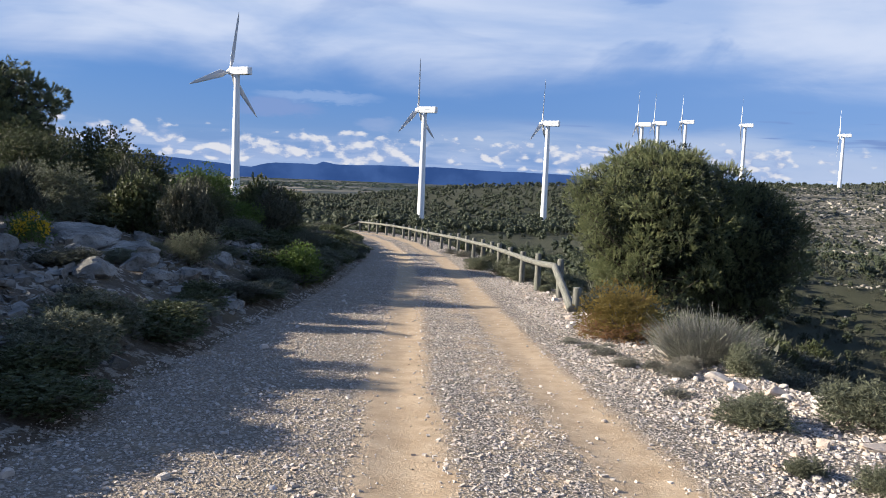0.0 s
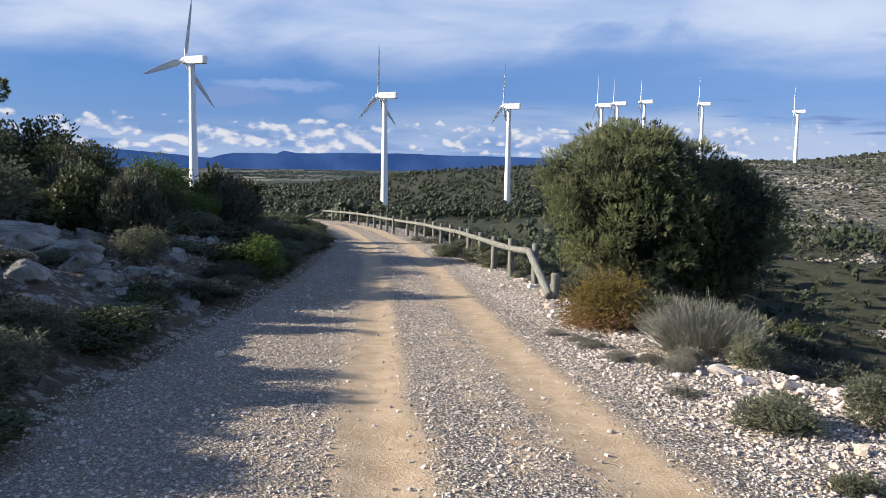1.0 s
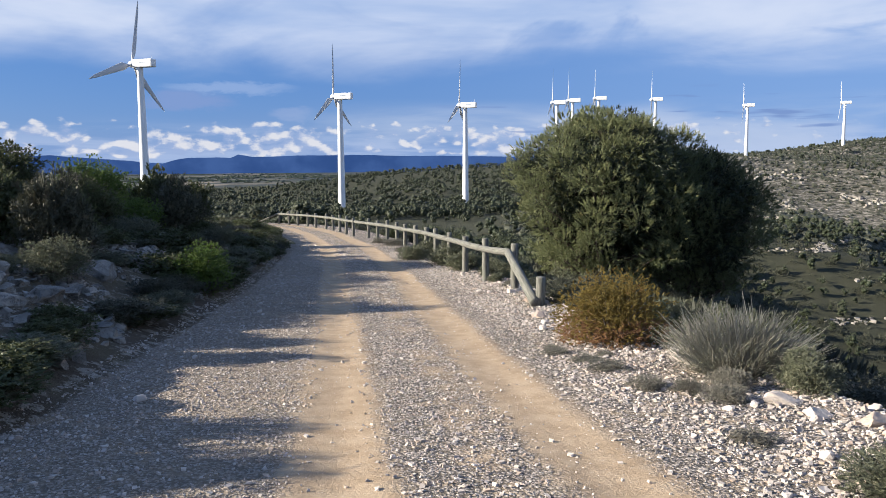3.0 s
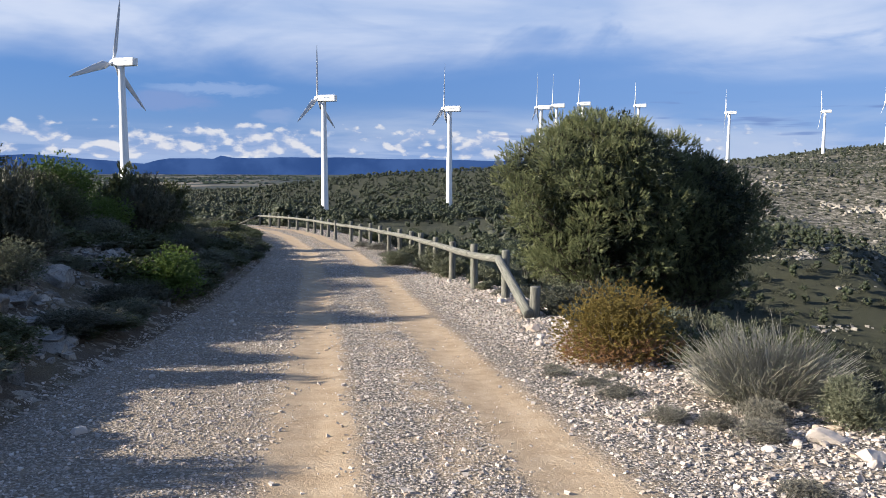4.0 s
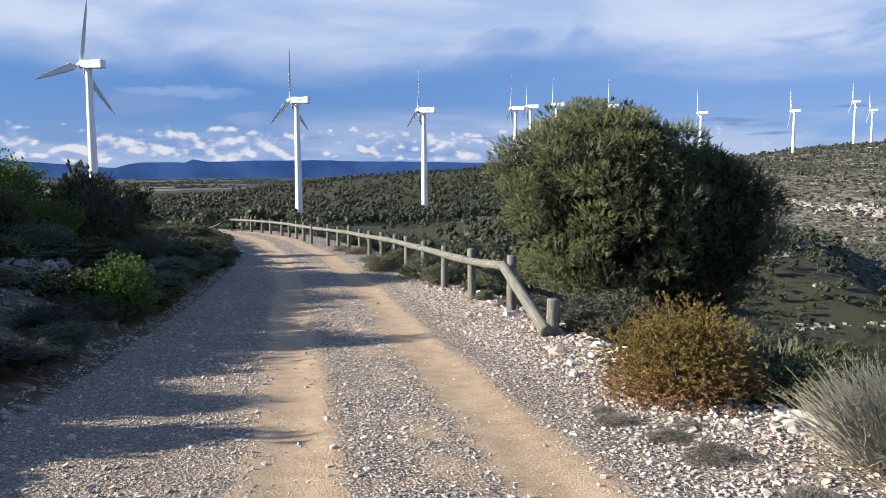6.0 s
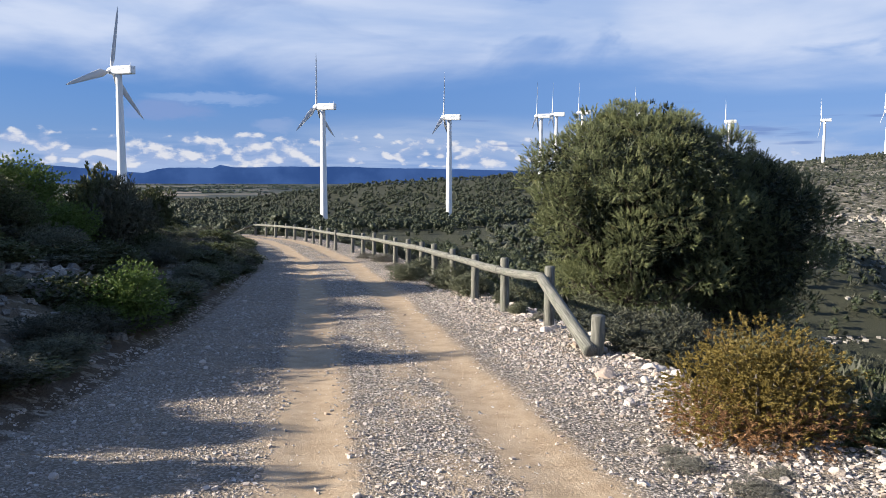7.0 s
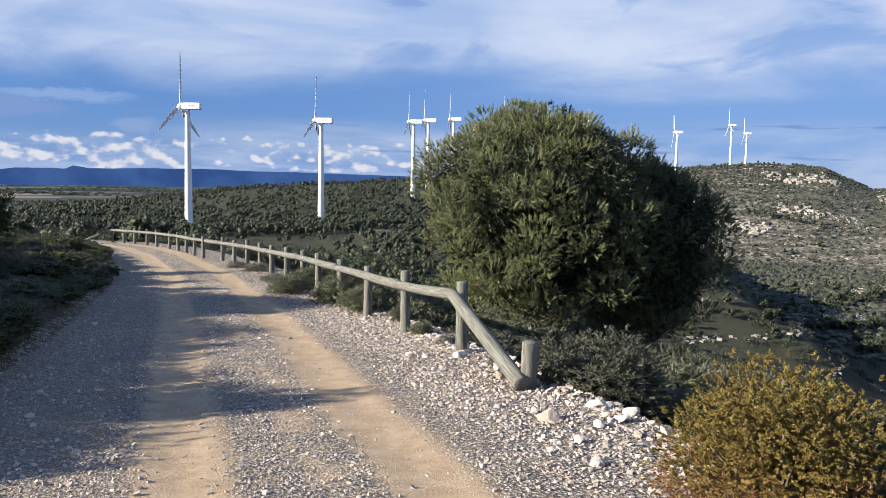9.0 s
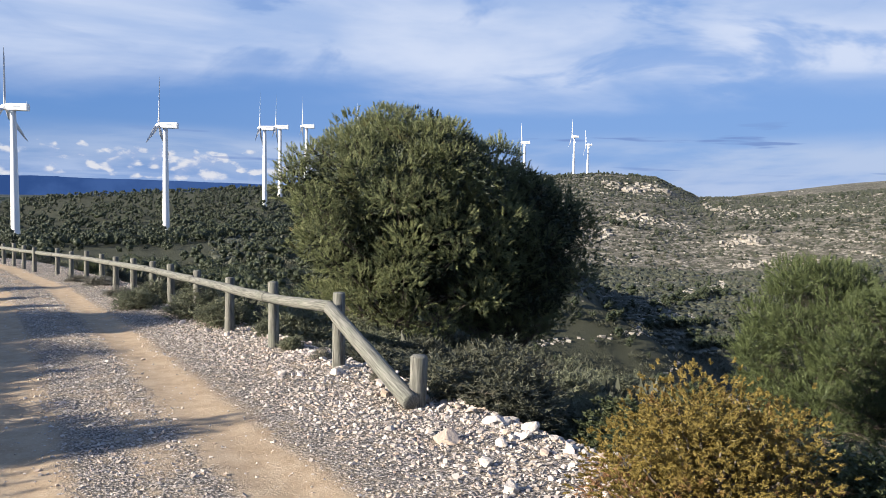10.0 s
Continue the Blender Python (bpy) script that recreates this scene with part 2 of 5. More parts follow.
def mat_ground():
    """Gravel track with two dusty wheel ruts, stony bank, rocky scrub, forest ground and fields; valley shade and far
    haze are painted in.
    """
    m, n = material("ground_earth")
    pos = n.add("ShaderNodeNewGeometry").outputs["Position"]
    lat = n.add("ShaderNodeAttribute")
    lat.attribute_name = "lateral"
    lat = lat.outputs["Fac"]

    def attr(name):
        node = n.add("ShaderNodeAttribute")
        node.attribute_name = name
        return node.outputs["Fac"]

    road, wood, plain = attr("road"), attr("wood"), attr("plain")
    big = n.noise(pos, 0.9, 4)
    mid = n.noise(pos, 4.5, 5, 0.6)
    fine = n.noise(pos, 42, 4, 0.6)
    # crushed stone
    jog = n.math("MULTIPLY", fine, 0.03)
    bent = n.add("ShaderNodeVectorMath", i0=pos, i1=n.join(jog, n.math("SUBTRACT", 0.0, jog), jog)).outputs[0]
    cell = n.add("ShaderNodeTexVoronoi", Vector=bent, Scale=38.0)
    cell2 = n.add("ShaderNodeTexVoronoi", Vector=bent, Scale=90.0)
    cell.distance = cell2.distance = "MANHATTAN"
    tone = n.add("ShaderNodeSeparateColor", Color=cell.outputs["Color"]).outputs[0]
    tone2 = n.add("ShaderNodeSeparateColor", Color=cell2.outputs["Color"]).outputs[0]
    stone = n.mix(tone, (0.185, 0.160, 0.140), (0.52, 0.465, 0.415))
    stone = n.mix(n.math("MULTIPLY", n.step(tone2, 0.6, 0.9), 0.5), stone, (0.49, 0.44, 0.395))
    stone = n.mix(n.step(cell.outputs["Distance"], 0.5, 0.95), stone, (0.10, 0.09, 0.078))
    stone = n.mix(n.math("MULTIPLY", n.step(mid, 0.45, 0.7), 0.6), stone, (0.36, 0.285, 0.20))
    # dusty ruts
    dust = n.mix(n.step(mid, 0.3, 0.7), (0.295, 0.218, 0.142), (0.39, 0.302, 0.208))
    dust = n.mix(n.math("MULTIPLY", n.step(fine, 0.58, 0.72), 0.45), dust, (0.56, 0.50, 0.42))
    dust = n.mix(n.math("MULTIPLY", n.step(fine, 0.42, 0.33), 0.4), dust, (0.24, 0.18, 0.12))
    wob = n.math("ADD", lat, n.math("ADD", n.math("MULTIPLY", n.math("SUBTRACT", big, 0.5), 0.22), n.math("MULTIPLY", n.math("SUBTRACT", mid, 0.5), 0.34)))
    left = n.math("ABSOLUTE", n.math("ADD", wob, 0.74))
    right = n.math("ABSOLUTE", n.math("SUBTRACT", wob, 0.86))
    rut = n.math("MAXIMUM", n.step(left, 0.46, 0.24), n.step(right, 0.48, 0.20))
    # a thinly covered strip beside the eastern rut
    third = n.math("MULTIPLY", n.step(n.math("ABSOLUTE", n.math("SUBTRACT", wob, 0.25)), 0.30, 0.05), n.step(big, 0.44, 0.62))
    rut = n.math("MAXIMUM", rut, n.math("MULTIPLY", third, 0.7))
    # more fines among the stones on the western side
    stone = n.mix(n.math("MULTIPLY", n.step(wob, 0.2, -1.6), 0.45), stone, (0.27, 0.22, 0.165))
    track = n.mix(rut, stone, dust)
    # two tyre lines pressed into the western rut
    tread = n.math("MULTIPLY", n.math("SINE", n.math("MULTIPLY", wob, 75.0)), n.step(left, 0.22, 0.05))
    track = n.mix(n.math("MULTIPLY", n.step(tread, 0.4, 1.0), 0.16), track, (0.24, 0.18, 0.12))
    # bank: earth and limestone rubble
    rub = n.add("ShaderNodeTexVoronoi", Vector=n.add("ShaderNodeVectorMath", i0=pos, i1=n.join(mid, mid, mid)).outputs[0], Scale=5.5)
    rubtone = n.add("ShaderNodeSeparateColor", Color=rub.outputs["Color"]).outputs[0]
    bank = n.mix(n.step(rubtone, 0.45, 0.8), (0.115, 0.09, 0.065), (0.33, 0.30, 0.26))
    bank = n.mix(n.step(rub.outputs["Distance"], 0.35, 0.7), bank, (0.10, 0.08, 0.06))
    bank = n.mix(n.math("MULTIPLY", n.step(big, 0.45, 0.65), 0.6), bank, (0.13, 0.11, 0.07))
    # far hillsides: terraces of pale rock between low scrub
    hill = n.add("ShaderNodeVectorMath", i0=pos, i1=(0.12, 0.12, 0.26))
    hill.operation = "MULTIPLY"
    h1 = n.noise(hill.outputs[0], 1.0, 8, 0.68, 0.5)
    h2 = n.noise(pos, 0.35, 6, 0.7)
    thinbed = n.add("ShaderNodeVectorMath", i0=pos, i1=(0.22, 0.22, 0.7))
    thinbed.operation = "MULTIPLY"
    h3 = n.noise(thinbed.outputs[0], 1.0, 7, 0.66, 0.7)
    slope = n.mix(n.step(h1, 0.40, 0.58), (0.060, 0.056, 0.044), (0.175, 0.159, 0.134))
    slope = n.mix(n.math("MULTIPLY", n.step(h3, 0.54, 0.62), 0.55), slope, (0.38, 0.35, 0.30))
    slope = n.mix(n.math("MULTIPLY", n.step(h3, 0.47, 0.40), 0.75), slope, (0.052, 0.050, 0.038))
    slope = n.mix(n.math("MULTIPLY", n.step(h2, 0.49, 0.56), 0.8), slope, (0.043, 0.046, 0.030))
    slope = n.mix(n.math("MULTIPLY", n.step(n.noise(pos, 0.8, 6, 0.7), 0.58, 0.68), 0.6), slope, (0.36, 0.33, 0.28))
    floor_shade = n.mix(h2, (0.022, 0.027, 0.016), (0.055, 0.055, 0.036))
    # wood covers forest ground, and also paints shade on the open valley slope
    slope = n.mix(wood, slope, floor_shade)
    # dark bluish fields: the distance haze is mixed into their colour
    f1 = n.add("ShaderNodeTexVoronoi", Vector=pos, Scale=0.0045)
    field = n.add("ShaderNodeSeparateColor", Color=f1.outputs["Color"]).outputs[0]
    fields = n.ramp(field, (0.0, (0.025, 0.034, 0.036)), (0.45, (0.030, 0.040, 0.040)), (0.72, (0.055, 0.058, 0.052)), (1.0, (0.15, 0.132, 0.112)))
    slope = n.mix(plain, slope, fields)
    far = n.add("ShaderNodeVectorMath", i0=pos)
    far.operation = "LENGTH"
    near_far = n.step(far.outputs["Value"], 26.0, 55.0)
    land = n.mix(near_far, bank, slope)
    edge = n.step(n.math("ADD", road, n.math("MULTIPLY", n.math("SUBTRACT", mid, 0.5), 0.5)), 0.35, 0.6)
    col = n.mix(edge, land, track)
    rise = n.math("ADD", n.math("MULTIPLY", n.math("SUBTRACT", n.math("MULTIPLY", tone, 0.9), n.math("MULTIPLY", cell.outputs["Distance"], 0.6)), n.math("SUBTRACT", 1.15, rut)), n.math("ADD", n.math("MULTIPLY", fine, 0.4), n.math("MULTIPLY", n.math("MULTIPLY", tone2, 0.35), n.math("SUBTRACT", 1.2, rut))))
    finish(n, col, 0.95, rise, 0.9, 0.02, spec=0.15)
    return m


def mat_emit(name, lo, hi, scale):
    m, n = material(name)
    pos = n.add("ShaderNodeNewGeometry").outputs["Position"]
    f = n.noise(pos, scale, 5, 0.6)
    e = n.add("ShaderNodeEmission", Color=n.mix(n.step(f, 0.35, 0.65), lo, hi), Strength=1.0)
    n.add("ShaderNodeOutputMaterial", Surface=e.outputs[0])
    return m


GROUND = mat_ground()
STONE = mat_stone()
LEDGE = mat_stone("ledge_limestone", (0.12, 0.112, 0.10), (0.36, 0.335, 0.30), (0.26, 0.23, 0.19), 0.8)
ROCK = mat_rock()
TIMBER = mat_timber()
WHITE = mat_paint("white_turbine_paint", (0.74, 0.75, 0.76))
# darker than the tower: the blades' backlit shade is put into this colour
GREY = mat_paint("backlit_blade_grey", (0.46, 0.47, 0.49))
MARK = mat_paint("faded_blue_marking", (0.36, 0.42, 0.50))
PINE = mat_leaf("pine_needles", (0.034, 0.046, 0.024), (0.225, 0.245, 0.115), (0.20, 0.17, 0.075), 0.03, 0.08)
PINE_PALE = mat_leaf("young_pine_needles", (0.026, 0.038, 0.017), (0.118, 0.145, 0.058), None, 0, 0.12)
PINE_FAR = mat_leaf("far_pine_needles", (0.020, 0.027, 0.014), (0.082, 0.096, 0.046), (0.065, 0.065, 0.036), 0.0, 0.03)
OAK = mat_leaf("kermes_oak_leaves", (0.030, 0.038, 0.018), (0.105, 0.122, 0.055), (0.10, 0.085, 0.05), 0.06)
LUSH = mat_leaf("bright_green_leaves", (0.05, 0.085, 0.018), (0.13, 0.19, 0.045))
SAGE = mat_leaf("grey_green_leaves", (0.05, 0.056, 0.038), (0.18, 0.19, 0.125))
GOLD = mat_leaf("golden_brown_needles", (0.10, 0.083, 0.024), (0.335, 0.245, 0.07), (0.235, 0.14, 0.06), 0.07)
RUST = mat_leaf("rust_brown_twigs", (0.14, 0.075, 0.035), (0.30, 0.17, 0.09))
STRAW = mat_leaf("dry_grey_stems", (0.12, 0.115, 0.095), (0.36, 0.345, 0.295), None, 0, 0.05)
DRY = mat_leaf("dry_tuft", (0.075, 0.07, 0.055), (0.22, 0.21, 0.175), None, 0, 0.1)
BLOOM = mat_leaf("yellow_broom_flowers", (0.55, 0.36, 0.02), (0.75, 0.55, 0.05))
# near-black green: the shade inside the crowns is put into this colour
INNER = mat_leaf("painted_crown_shade", (0.014, 0.020, 0.011), (0.030, 0.040, 0.020), None, 0, 0.0)
HILL = mat_leaf("hillside_scrub_leaves", (0.020, 0.024, 0.016), (0.058, 0.062, 0.042), (0.066, 0.058, 0.044), 0.05, 0.05)
SCRUB = mat_leaf("low_scrub", (0.028, 0.032, 0.022), (0.085, 0.088, 0.060), (0.075, 0.066, 0.05), 0.05, 0.1)
BARK = mat_bark("pine_bark", (0.045, 0.036, 0.03), (0.17, 0.145, 0.12))
TWIG = mat_bark("shrub_twigs", (0.09, 0.075, 0.06), (0.22, 0.19, 0.16), 20)
# the blue of distance haze, put in as an even glow
RIDGE = mat_emit("haze_blue_glow", (0.012, 0.030, 0.092), (0.020, 0.044, 0.120), 0.004)


# ---- mesh helpers ----
def mesh_of(name, verts, faces, mat, smooth=False):
    """A mesh from arrays of vertices and of faces of one size."""
    verts, faces = np.asarray(verts, np.float32), np.asarray(faces, np.int32)
    me = bpy.data.meshes.new(name)
    me.vertices.add(len(verts))
    me.vertices.foreach_set("co", verts.ravel())
    me.loops.add(faces.size)
    me.loops.foreach_set("vertex_index", faces.ravel())
    me.polygons.add(len(faces))
    me.polygons.foreach_set("loop_start", np.arange(0, faces.size, faces.shape[1], dtype=np.int32))
    me.update(calc_edges=True)
    me.polygons.foreach_set("use_smooth", np.full(len(faces), smooth))
    me.materials.append(mat)
    return me


def part(name, me, parent, label="", at=None):
    ob = new(name, me)
    ob.parent = parent
    if at is not None:
        ob.matrix_basis = at
    return tagged(ob, label)


def bm_mesh(name, bm, mat, smooth=False):
    me = bpy.data.meshes.new(name)
    bm.to_mesh(me)
    bm.free()
    me.materials.append(mat)
    for p in me.polygons:
        p.use_smooth = smooth
    return me


def unit(v):
    return v / np.maximum(np.linalg.norm(v, axis=-1, keepdims=True), 1e-9)


def tube(pts, radii, sides=8, wob=0.0, rng=None):
    """A tapered limb along points: vertices and quads, with closed ends."""
    pts, radii = np.asarray(pts, float), np.asarray(radii, float)
    tan = unit(np.gradient(pts, axis=0))
    ref = np.where(np.abs(tan[:, 2:3]) > 0.9, np.array([[1.0, 0, 0]]), np.array([[0, 0, 1.0]]))
    a = unit(np.cross(tan, ref))
    b = np.cross(tan, a)
    ang = np.linspace(0, 2 * np.pi, sides, endpoint=False)
    r = radii[:, None] * np.ones(sides)
    if wob:
        r = r * (1 + wob * rng.standard_normal(r.shape))
    ring = pts[:, None] + r[..., None] * (a[:, None] * np.cos(ang)[None, :, None] + b[:, None] * np.sin(ang)[None, :, None])
    k, s = len(pts), sides
    i, j = np.meshgrid(np.arange(k - 1), np.arange(s), indexing="ij")
    q = np.stack([i * s + j, i * s + (j + 1) % s, (i + 1) * s + (j + 1) % s, (i + 1) * s + j], -1).reshape(-1, 4)
    return ring.reshape(-1, 3), q


def merge(pieces):
    vs, fs, o = [], [], 0
    for v, f in pieces:
        vs.append(v)
        fs.append(f + o)
        o += len(v)
    return np.concatenate(vs), np.concatenate(fs)


def blades(p, d, length, width, rng, curl=0.15, tri=True, out=None):
    """Leaves or needles from p along d: a slim wedge each, or a lozenge."""
    n = len(p)
    d = unit(d)
    aim = rng.standard_normal((n, 3))
    if out is not None:
        aim = unit(out) + 0.45 * aim
    s = unit(np.cross(d, aim))
    up = np.cross(s, d)
    L, W = np.reshape(length, (-1, 1)) * np.ones((n, 1)), np.reshape(width, (-1, 1)) * np.ones((n, 1))
    if tri:
        v = np.stack([p + s * W / 2, p + d * L + up * L * curl, p - s * W / 2], 1).reshape(-1, 3)
        return v, np.arange(3 * n).reshape(-1, 3)
    mid = p + d * L * 0.5 + up * L * curl
    v = np.stack([p, mid + s * W / 2, p + d * L, mid - s * W / 2], 1).reshape(-1, 3)
    return v, np.arange(4 * n).reshape(-1, 4)


def foliage(rng, lobes, tufts, per, length, width, up=0.5, depth=0.45, spread=0.7, low=-1.0, gaps=0.0, shoot=None, tri=True):
    """Tufts of leaves over lumpy lobes (x, y, z, rx, ry, rz)."""
    lobes = np.asarray(lobes, float)
    w = (lobes[:, 3] * lobes[:, 4] + lobes[:, 3] * lobes[:, 5])
    k = rng.choice(len(lobes), tufts, p=w / w.sum())
    d = unit(rng.standard_normal((tufts, 3)))
    d[:, 2] = np.where(d[:, 2] < low, -d[:, 2], d[:, 2])
    r = 1 - depth * rng.random(tufts) ** 1.6
    lump = 0.10 * np.sin(d[:, 0] * 5 + k) + 0.10 * np.sin(d[:, 1] * 6 + 2 * k) + 0.08 * np.sin(d[:, 2] * 7 + 3 * k)
    c = lobes[k, :3] + d * lobes[k, 3:] * (r + lump)[:, None]
    if gaps:
        keep = np.sin(c[:, 0] * 4.1 + c[:, 2] * 3) + np.sin(c[:, 1] * 3.7 - c[:, 2] * 2.6) + rng.standard_normal(tufts) * 0.5 > -2 + gaps * 2
        c, d = c[keep], d[keep]
    t = unit(d + np.array([0, 0, up]) + 0.35 * rng.standard_normal(c.shape))
    c, t, d = np.repeat(c, per, 0), np.repeat(t, per, 0), np.repeat(d, per, 0)
    n = len(c)
    along = rng.random((n, 1))
    p = c + t * (along * (shoot or length * 1.3)) + rng.standard_normal((n, 3)) * length * 0.1
    L = length * rng.uniform(0.7, 1.2, (n, 1)) * (1.15 - 0.5 * along)
    return blades(p, t + spread * rng.standard_normal((n, 3)), L, width * L / length, rng, tri=tri, out=d)


ICO = bmesh.new()
bmesh.ops.create_icosphere(ICO, subdivisions=1, radius=1)
ICO_V = np.array([v.co[:] for v in ICO.verts])
ICO_F = np.array([[v.index for v in f.verts] for f in ICO.faces])
ICO.free()
OCT_V = np.array([[1, 0, 0], [-1, 0, 0], [0, 1, 0], [0, -1, 0], [0, 0, 1], [0, 0, -1]], float)
BOX_V = np.array([[x, y, z] for x in (-1, 1) for y in (-1, 1) for z in (-1, 1)], float) * 0.72
BOX_F = np.array([[0, 1, 3], [0, 3, 2], [4, 6, 7], [4, 7, 5], [0, 4, 5], [0, 5, 1], [2, 3, 7], [2, 7, 6], [0, 2, 6], [0, 6, 4], [1, 5, 7], [1, 7, 3]])
OCT_F = np.array([[0, 2, 4], [2, 1, 4], [1, 3, 4], [3, 0, 4], [2, 0, 5], [1, 2, 5], [3, 1, 5], [0, 3, 5]])


def lumps(rng, centres, sizes, base=None, rough=0.25, squash=1.0, tumble=0.0):
    """Many irregular stones or clumps in one pair of arrays; tumble tips them over."""
    bv, bf = base if base else (ICO_V, ICO_F)
    n, k = len(centres), len(bv)
    v = bv[None] * (1 + rough * rng.standard_normal((n, k, 1)))
    v = v * rng.uniform(0.65, 1.2, (n, 1, 3)) * np.array([1, 1, squash])
    if tumble:
        a = rng.normal(0, tumble, n)
        ca, sa = np.cos(a)[:, None], np.sin(a)[:, None]
        v = np.stack([v[..., 0], v[..., 1] * ca - v[..., 2] * sa, v[..., 1] * sa + v[..., 2] * ca], -1)
    a = rng.random(n) * 6.283
    ca, sa = np.cos(a)[:, None], np.sin(a)[:, None]
    v = np.stack([v[..., 0] * ca - v[..., 1] * sa, v[..., 0] * sa + v[..., 1] * ca, v[..., 2]], -1)
    v = v * np.reshape(sizes, (-1, 1, 1)) + np.asarray(centres)[:, None]
    f = bf[None] + (np.arange(n) * k)[:, None, None]
    return v.reshape(-1, 3), f.reshape(-1, 3)


# ---- lie of the land ----
def wave(x, y, s, seed=0):
    """Smooth noise in the plane, about -1 to 1, made of turned sines."""
    out, amp = 0.0, 0.5
    for k in range(5):
        a = 1.3 + seed * 0.7 + k * 2.1
        u, v = x * math.cos(a) + y * math.sin(a), -x * math.sin(a) + y * math.cos(a)
        out = out + amp * np.sin(u * s + 1.7 * np.sin(v * s * 0.63 + k + seed)) * np.cos(v * s * 0.81 + 2.3 * k)
        s, amp = s * 2.03, amp * 0.55
    return out


def road_z(y):
    return np.interp(y, [-60, 0, 7.5, 14, 20.7, 41, 60, 75], [2.5, 0, -0.42, -0.88, -1.2, -2.12, -2.75, -3.2])


def road_x(y):
    return np.interp(y, [-60, 0, 4.5, 7.5, 14, 20, 25, 34, 45, 52, 60, 66, 75], [3, 0.75, 0.58, 0.34, 0.10, -0.16, -0.42, -1.05, -2.6, -4.2, -7.4, -12, -26])


FAR_AZ = [-180, -60, -30, -15, -8, 0, 7, 14, 20, 27, 33, 38, 42, 45, 50, 58, 80, 180]
FAR_R = [70, 120, 190, 400, 700, 1000, 1600, 4800]
FAR_Z = [
    [3, 1, -1, -3.1, -3.1, -4.4, -7, -11, -15, -19, -21, -22, -23, -24, -24, -24, -13, 3],
    [5, 0, -3, -7.5, -11, -12, -13, -15, -19, -25, -28, -30, -31, -32, -34, -38, -20, 5],
    [6, -3, -6, -10.5, -16, -18, -19, -16, -14, -22, -28, -32, -34, -35, -36, -40, -18, 6],
    [5, -6, -9, -15, -19, -21, -20, -16, -19, -27, -34, -36, -36, -36, -32, -24, -8, 5],
    [0, -12, -17, -23, -21, -10, -3, 4, 5, 5, 3, 3, 0, -8, -9, 2, 8, 0],
    [-5, -22, -26, -31, -30, -20, -10, -2, 3, 10, 24, 29, 26, 1, 2, 16, 22, -5],
    [-20, -36, -40, -42, -42, -38, -30, -25, -22, -20, -6, 0, 0, -6, 17, 43, 48, -20],
    [-36, -40, -42, -43, -43, -43, -42, -42, -42, -42, -42, -40, -40, -40, -30, -20, -20, -36],
]


def spur(x, y):
    """A low spur on the valley side, gentle to the west and broken off steeply to the east."""
    ex, ey = 105 / 231.2, 206 / 231.2
    along = (x - 105) * ex + (y - 134) * ey
    s = (x - 105) * ey - (y - 134) * ex + 5 * np.sin(along * 0.06) + 2.5 * np.sin(along * 0.17 + 1)
    return 11 * smooth(-60, -6, s) * (1 - smooth(-6, 10, s)) * smooth(-50, 10, along) * (1 - smooth(200, 280, along))


def far_z(x, y):
    az = np.degrees(np.arctan2(x, y))
    lr = np.log(np.maximum(np.hypot(x, y), 1.0))
    cols = np.stack([np.interp(az, FAR_AZ, row) for row in FAR_Z], 0)
    k = np.log(np.array(FAR_R, float))
    i = np.clip(np.searchsorted(k, lr) - 1, 0, len(k) - 2)
    f = np.clip((lr - k[i]) / (k[i + 1] - k[i]), 0, 1)
    f = f * f * (3 - 2 * f)
    lo = np.take_along_axis(cols, i[None], 0)[0]
    hi = np.take_along_axis(cols, i[None] + 1, 0)[0]
    r = np.exp(lr)
    rough = np.clip((r - 90) / 300, 0, 1) * np.clip((2600 - r) / 1200, 0, 1)
    return lo + (hi - lo) * f + rough * (2.4 * wave(x, y, 0.018, 3) + 0.45 * wave(x, y, 0.06, 5)) + spur(x, y)


def smooth(a, b, v):
    t = np.clip((v - a) / (b - a), 0, 1)
    return t * t * (3 - 2 * t)


def left_edge(y):
    return np.interp(y, [0, 6, 13, 20, 30, 45, 60], [-3.5, -3.2, -3.0, -2.55, -2.3, -2.2, -2.0])


def verge(y):
    return np.interp(y, [0, 6, 9, 13, 16, 25, 40], [4.4, 3.8, 3.3, 3.1, 3.1, 2.95, 2.9])


def height(x, y):
    x, y = np.asarray(x, float), np.asarray(y, float)
    u = x - road_x(y)
    z = road_z(y) + 0.02 * wave(x, y, 1.1, 1)
    z = z - 0.025 * np.exp(-((u + 0.74) / 0.25) ** 2) - 0.025 * np.exp(-((u - 0.86) / 0.28) ** 2)
    le = left_edge(y)
    b = np.maximum(le - u, 0)
    bank = np.interp(b, [0, 0.4, 1.9, 3.2, 6, 10, 20], [0, 0.15, 0.80, 1.0, 1.85, 2.3, 2.6])
    bank = bank * np.interp(y, [-10, 20, 40, 58], [1.0, 1.0, 0.75, 0.2])
    z = z + bank + smooth(0.2, 2.0, b) * (0.16 * wave(x, y, 1.3, 2) + 0.10 * wave(x, y, 3.7, 4))
    d = np.maximum(u - verge(y), 0)
    shelf = np.interp(y, [13, 18], [0.6, 5.5])  # a gentler shelf behind the fence carries the two pines
    drop = 0.5 * smooth(0, 1.0, d) + 0.20 * np.clip(d - 0.5, 0, shelf) + 0.58 * np.maximum(d - 0.5 - shelf, 0)
    z = z - drop + smooth(0.5, 3, d) * 0.15 * wave(x, y, 1.7, 6)
    r = np.hypot(x, y)
    g = smooth(8, 14, x)
    f = smooth(55, 90, r) * (1 - g) + smooth(22, 62, r) * g
    return z * (1 - f) + far_z(x, y) * f


def top(x, y):
    return float(height(np.array([x]), np.array([y]))[0])


